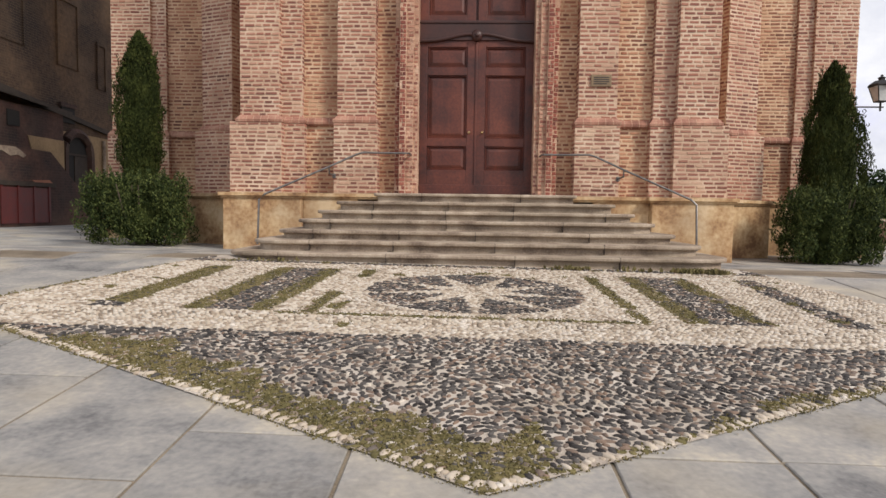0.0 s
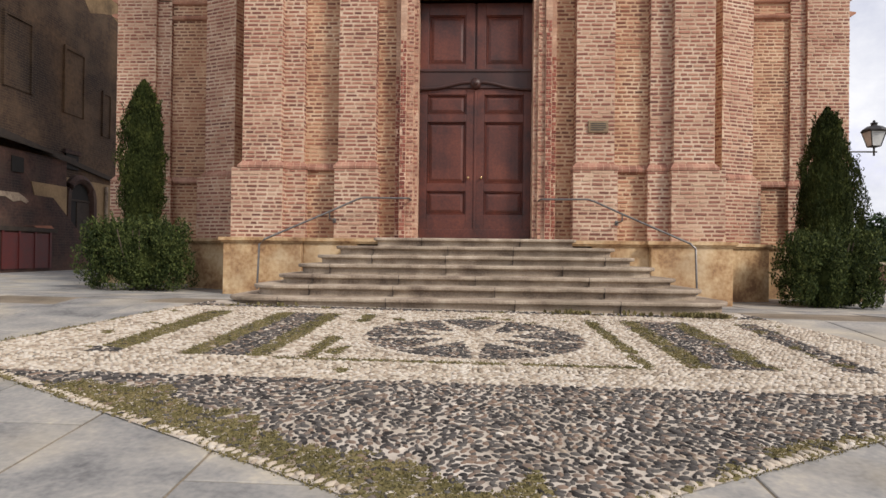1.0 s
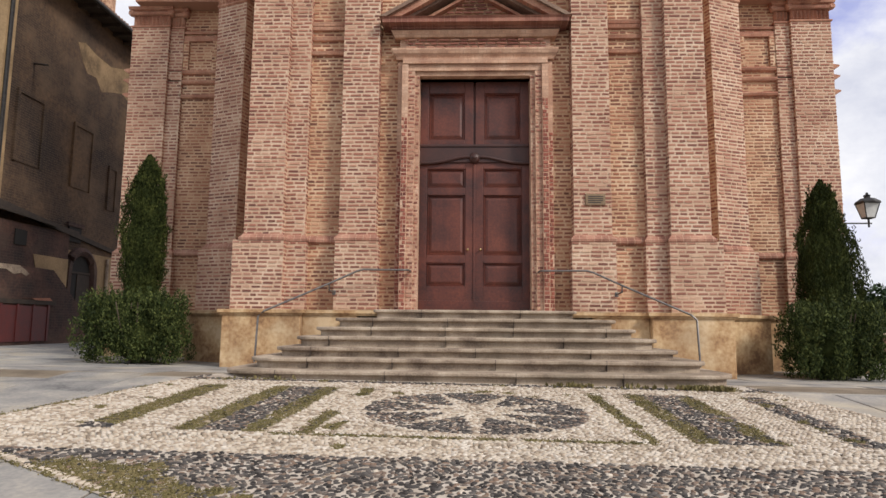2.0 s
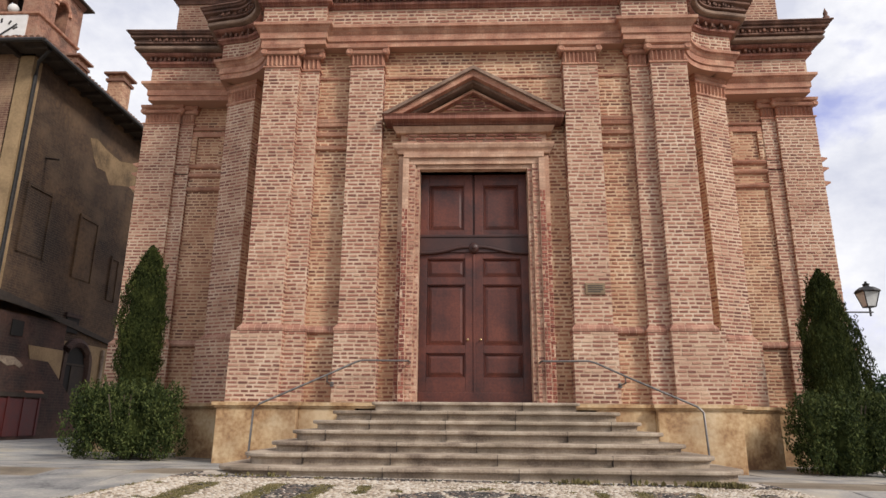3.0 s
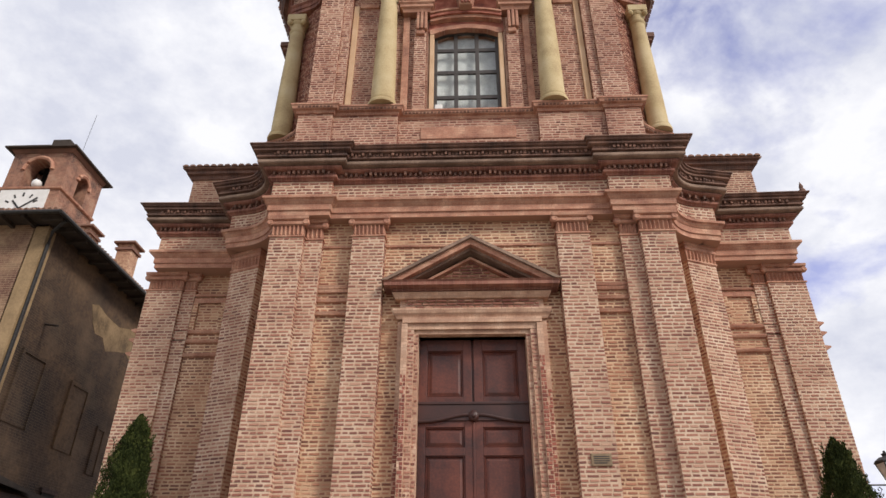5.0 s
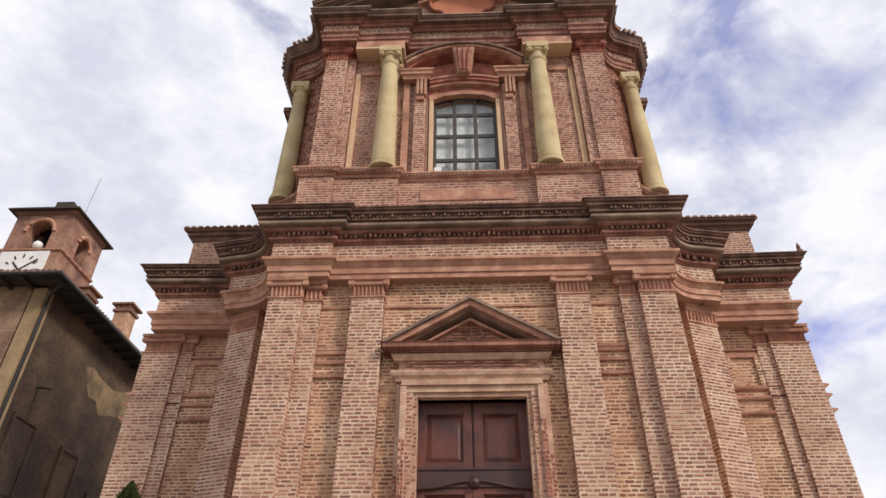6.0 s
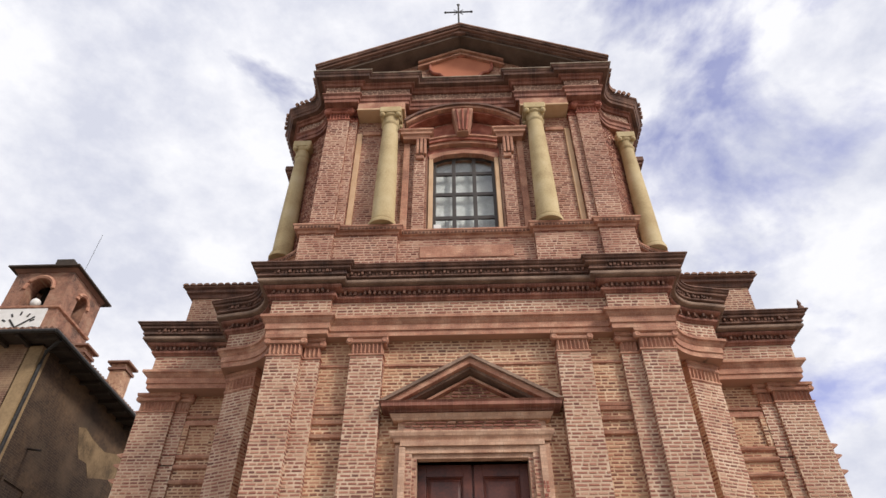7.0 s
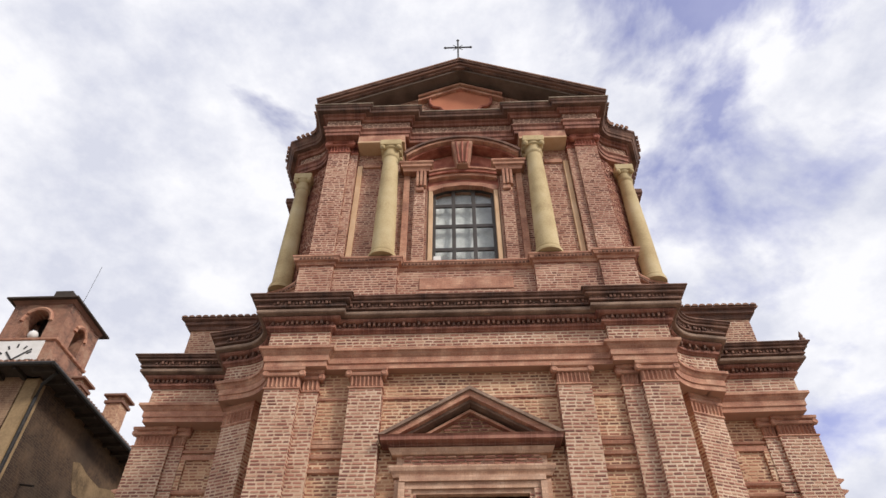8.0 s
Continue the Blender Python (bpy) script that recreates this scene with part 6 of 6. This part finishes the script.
def slab_geo(g, xa, xb, ya, yb, dz):
    j, c = 0.0095, 0.006
    top = [(xa + j + c, ya + j + c), (xb - j - c, ya + j + c), (xb - j - c, yb - j - c), (xa + j + c, yb - j - c)]
    low_ = [(xa + j, ya + j), (xb - j, ya + j), (xb - j, yb - j), (xa + j, yb - j)]
    g.add([(x, y, ground_z(x, y) + dz) for x, y in top] + [(x, y, ground_z(x, y) + dz - 0.005) for x, y in low_] + [(x, y, ground_z(x, y) - 0.05) for x, y in low_],
          [(0, 1, 2, 3), (4, 5, 1, 0), (5, 6, 2, 1), (6, 7, 3, 2), (7, 4, 0, 3), (8, 9, 5, 4), (9, 10, 6, 5), (10, 11, 7, 6), (11, 8, 4, 7)])


for q in near:
    g = Geo()
    slab_geo(g, *q, rng.uniform(-0.003, 0.001))
    ob = new("paving_slab", g.mesh("paving_slab", SLAB))
    ob.parent = paving
g = Geo()
for q in far:
    slab_geo(g, *q, rng.uniform(-0.003, 0.001))
ob = new("far_slabs", g.mesh("far_slabs", SLAB_FAR))
ob.parent = paving
tagged(ob, kind="stuff")

# ---- pebble mosaic ----
mosaic = tagged(new("mosaic_pavement"), "black and white river-pebble mosaic with a star circle and mossy strips", "mosaic", kind="structure")
def edge_distance(x, y):
    return min(((bx - ax) * (y - ay) - (by - ay) * (x - ax)) / math.hypot(bx - ax, by - ay) for (ax, ay), (bx, by) in list(zip(OUTLINE, OUTLINE[1:] + OUTLINE[:1]))[:2] + [((OUTLINE[6]), OUTLINE[0]), (OUTLINE[5], OUTLINE[6])])


g = Geo()
rows = np.linspace(-8.45, -2.3, 42)
for ya, yb in zip(rows[:-1], rows[1:]):
    def xspan(y):
        y = min(max(y, -8.449), -2.301)
        lo_, hi_ = 0.0, 0.0
        xs = []
        for (ax, ay), (bx, by) in zip(OUTLINE, OUTLINE[1:] + OUTLINE[:1]):
            if (ay - y) * (by - y) < 0:
                xs.append(ax + (bx - ax) * (y - ay) / (by - ay))
        return min(xs), max(xs)
    a0, a1 = xspan(ya)
    b0, b1 = xspan(yb)
    g.add([(a0, ya, ground_z(a0, ya) + 0.006), (a1, ya, ground_z(a1, ya) + 0.006), (b1, yb, ground_z(b1, yb) + 0.006), (b0, yb, ground_z(b0, yb) + 0.006)], [(0, 1, 2, 3)])
bed_ob = new("mortar_bed", g.mesh("mortar_bed", BED))
bed_ob.parent = mosaic

CX, CY, CR, CQ = -0.03, -4.50, 1.11, 0.83


def zone(x, y):
    """w: light pebbles, d: dark pebbles, m: moss, s: sparse moss over dark pebbles."""
    nz = noise.noise(Vector((x * 1.3, y * 1.3, 0)))
    nf = noise.noise(Vector((x * 5, y * 5, 3)))
    e = edge_distance(x, y)
    if y < -6.17 + 0.02 * nf:
        if e < 0.065:
            return "m" if nf > -0.1 else "w"
        moss = (0.48 - e) + 0.22 * nz + 0.16 * nf + (0.10 - 0.5 * max(0.0, -2.3 - x) if x < 0.3 else -0.36)
        return "s" if moss > 0.12 else "d"
    if y < -5.53:
        if y > -5.60 and -1.75 < x < 1.45 and nf > -0.25:
            return "m"
        return "m" if nz * 0.5 + nf * 0.4 > 0.5 else "w"
    r = math.hypot(x - CX, (y - CY) / CQ)
    if r < CR:
        a = math.atan2((y - CY) / CQ, x - CX)
        sector = 2 * math.pi / 9
        k = ((a + math.pi / 2) / sector) % 1.0
        off = min(k, 1 - k) * sector * r
        wide = 0.15 * (1 - r / CR) ** 1.6 + 0.024
        if r < 0.17 or off < wide:
            return "w"
        return "d"
    ax = abs(x) + (0.12 * (y + 4.5) if x < 0 else 0.05 * (y + 4.5))
    if y > -3.40:
        return "w" if y < -3.06 else ("m" if nf > 0.3 else "d")
    if e < 0.10:
        return "m" if x < 0 and e < 0.06 and nf > -0.3 else "w"
    wob = 0.03 * nf
    if ax < 1.31:
        return "m" if nf + nz > 0.8 else "w"
    if ax < 1.44 + wob:
        return ("s" if nz > -0.05 else "w") if x < 0 else ("m" if nf > -0.35 else "w")
    if ax < 1.72 + wob:
        return "w"
    if ax < 1.93 + wob:
        return "m" if nf > -0.45 else "d"
    if ax < 2.28 + wob:
        return "d"
    if ax < 2.50 + wob:
        return "m" if x < 0 or nf > -0.15 else "d"
    if ax < 3.04 + wob:
        return "w"
    if ax < 3.33 + wob:
        return ("m" if nz > -0.2 else "d") if x < 0 else ("d" if nf < 0.25 else "s")
    return "w" if nf < 0.5 else "m"


RING, TOPR = 8, 5


def dome(cx, cy, rx, ry, ang, h, lift):
    ca, sa = math.cos(ang), math.sin(ang)
    v = []
    for scale, z, n in ((1.0, -0.012, RING), (0.92, 0.45 * h, RING), (0.55, 0.88 * h, TOPR)):
        for i in range(n):
            t = 2 * math.pi * i / n
            px_, py_ = rx * scale * math.cos(t), ry * scale * math.sin(t)
            x, y = cx + px_ * ca - py_ * sa, cy + px_ * sa + py_ * ca
            v.append((x, y, lift + z))
    v.append((cx, cy, lift + h))
    f = [(i, (i + 1) % 8, 8 + (i + 1) % 8, 8 + i) for i in range(8)]
    f += [(8, 9, 17, 16), (9, 10, 17), (10, 11, 18, 17), (11, 12, 18), (12, 13, 19, 18), (13, 14, 20, 19), (14, 15, 20), (15, 8, 16, 20)]
    f += [(16 + i, 16 + (i + 1) % 5, 21) for i in range(5)]
    return v, f


rng = random.Random(77)
light, dark, blades = Geo(), Geo(), []
near_pieces = []
moss_clumps = Geo()


def lay(y_from, y_to, pitch_x, pitch_y, k):
    """Pebbles in jittered rows; k: their size against the coarse field."""
    row, y = 0, y_from
    while y < y_to:
        x = -4.7 + (row % 2) * pitch_x * 0.5
        row += 1
        while x < 4.7:
            px_, py_ = x + rng.uniform(-0.3, 0.3) * pitch_x, y + rng.uniform(-0.3, 0.3) * pitch_y
            x += pitch_x
            if not inside(px_, py_, 0.015) or (abs(px_) < 3.4 and py_ > -2.93):
                continue
            zn = zone(px_, py_)
            lift = ground_z(px_, py_) + 0.006
            if zn == "m" or (zn == "s" and rng.random() < 0.93):
                for _ in range(10 if zn == "m" else 14):
                    blades.append((px_ + rng.uniform(-0.04, 0.04), py_ + rng.uniform(-0.035, 0.035), lift + rng.uniform(-0.002, 0.008)))
                v, f = dome(px_, py_, rng.uniform(0.022, 0.036), rng.uniform(0.018, 0.03), rng.uniform(0, 3), rng.uniform(0.003, 0.008), lift)
                moss_clumps.add(v, f)
                if rng.random() < (0.85 if zn == "m" else 0.78):
                    continue
            flow = 0.6 * noise.noise(Vector((px_ * 0.9, py_ * 0.9, 9))) * math.pi
            if zn == "w":
                v, f = dome(px_, py_, k * rng.uniform(0.024, 0.040), k * rng.uniform(0.019, 0.027), flow + rng.uniform(-0.9, 0.9), rng.uniform(0.006, 0.013), lift)
                light.add(v, f)
                continue
            if rng.random() < 0.06:
                continue
            big_ = 1.25 if rng.random() < 0.12 else 1.0
            v, f = dome(px_, py_, big_ * k * rng.uniform(0.027, 0.048), big_ * k * rng.uniform(0.015, 0.025), 0.4 + flow * 1.7 + rng.uniform(-1.1, 1.1), rng.uniform(0.007, 0.014), lift)
            if py_ < -7.6 and len(near_pieces) < 290 and zn == "d":
                near_pieces.append((v, f))
            else:
                (light if rng.random() < 0.03 else dark).add(v, f)
        y += pitch_y


lay(-8.44, -5.5, 0.047, 0.038, 0.75)
lay(-5.5, -2.32, 0.046, 0.037, 0.78)


def piece(name, v, f, mat, parent):
    me = bpy.data.meshes.new(name)
    me.from_pydata(v, [], f)
    me.materials.append(mat)
    me.polygons.foreach_set("use_smooth", [True] * len(me.polygons))
    ob = new(name, me)
    ob.parent = parent
    return ob


for g_, nm, mt in ((light, "light_pebbles", PEBBLE_LIGHT), (dark, "dark_pebbles", PEBBLE_DARK), (moss_clumps, "moss_cushions", MOSS)):
    tagged(piece(nm, g_.v, g_.f, mt, mosaic), kind="stuff")
for v, f in near_pieces:
    piece("pebble", v, f, PEBBLE_DARK_PIECE, mosaic)
for (ax, ay), (bx, by) in ((OUTLINE[6], OUTLINE[0]), (OUTLINE[0], OUTLINE[1])):
    for _ in range(1200):
        q = rng.random()
        px_, py_ = ax + (bx - ax) * q + rng.gauss(0, 0.012), ay + (by - ay) * q + rng.gauss(0, 0.012)
        if noise.noise(Vector((px_ * 2, py_ * 2, 5))) > -0.15:
            blades.append((px_, py_, ground_z(px_, py_) + 0.002))
# a row of larger pale stones along the two open edges
for (ax, ay), (bx, by) in ((OUTLINE[6], OUTLINE[0]), (OUTLINE[0], OUTLINE[1])):
    L = math.hypot(bx - ax, by - ay)
    ux, uy = (bx - ax) / L, (by - ay) / L
    s_ = 0.05
    while s_ < L - 0.04:
        px_, py_ = ax + ux * s_ - uy * 0.052, ay + uy * s_ + ux * 0.052
        v, f = dome(px_, py_, rng.uniform(0.026, 0.050), rng.uniform(0.015, 0.025), math.atan2(uy, ux) + math.pi / 2 + rng.uniform(-0.35, 0.35), rng.uniform(0.012, 0.018), ground_z(px_, py_) + 0.006)
        if rng.random() < 0.80:
            piece("edge_stone", v, f, PEBBLE_LIGHT if rng.random() < 0.85 else PEBBLE_DARK_PIECE, mosaic)
        s_ += rng.uniform(0.056, 0.072)
moss_ob = leaves("moss", mosaic, MOSS, blades, 0.013, np.random.default_rng(9), 1.2, 1.4)
tagged(moss_ob, kind="stuff")
# weeds along the foot of the steps
rg = np.random.default_rng(14)
pts = []
for cx_, w_, n_ in ((1.2, 0.3, 70), (2.75, 0.3, 260), (3.0, 0.15, 120), (-2.6, 0.5, 25), (2.0, 0.4, 30)):
    for _ in range(n_):
        xx = cx_ + rg.normal() * w_ * 0.5
        yy = -2.965 - abs(rg.normal()) * 0.05
        pts.append((xx, yy, ground_z(xx, yy) + 0.005))
weeds = tagged(new("weeds"), "small green weeds growing along the lowest step", "weeds", kind="stuff")
leaves("blade", weeds, MOSS, pts, 0.06, rg, 2.0)
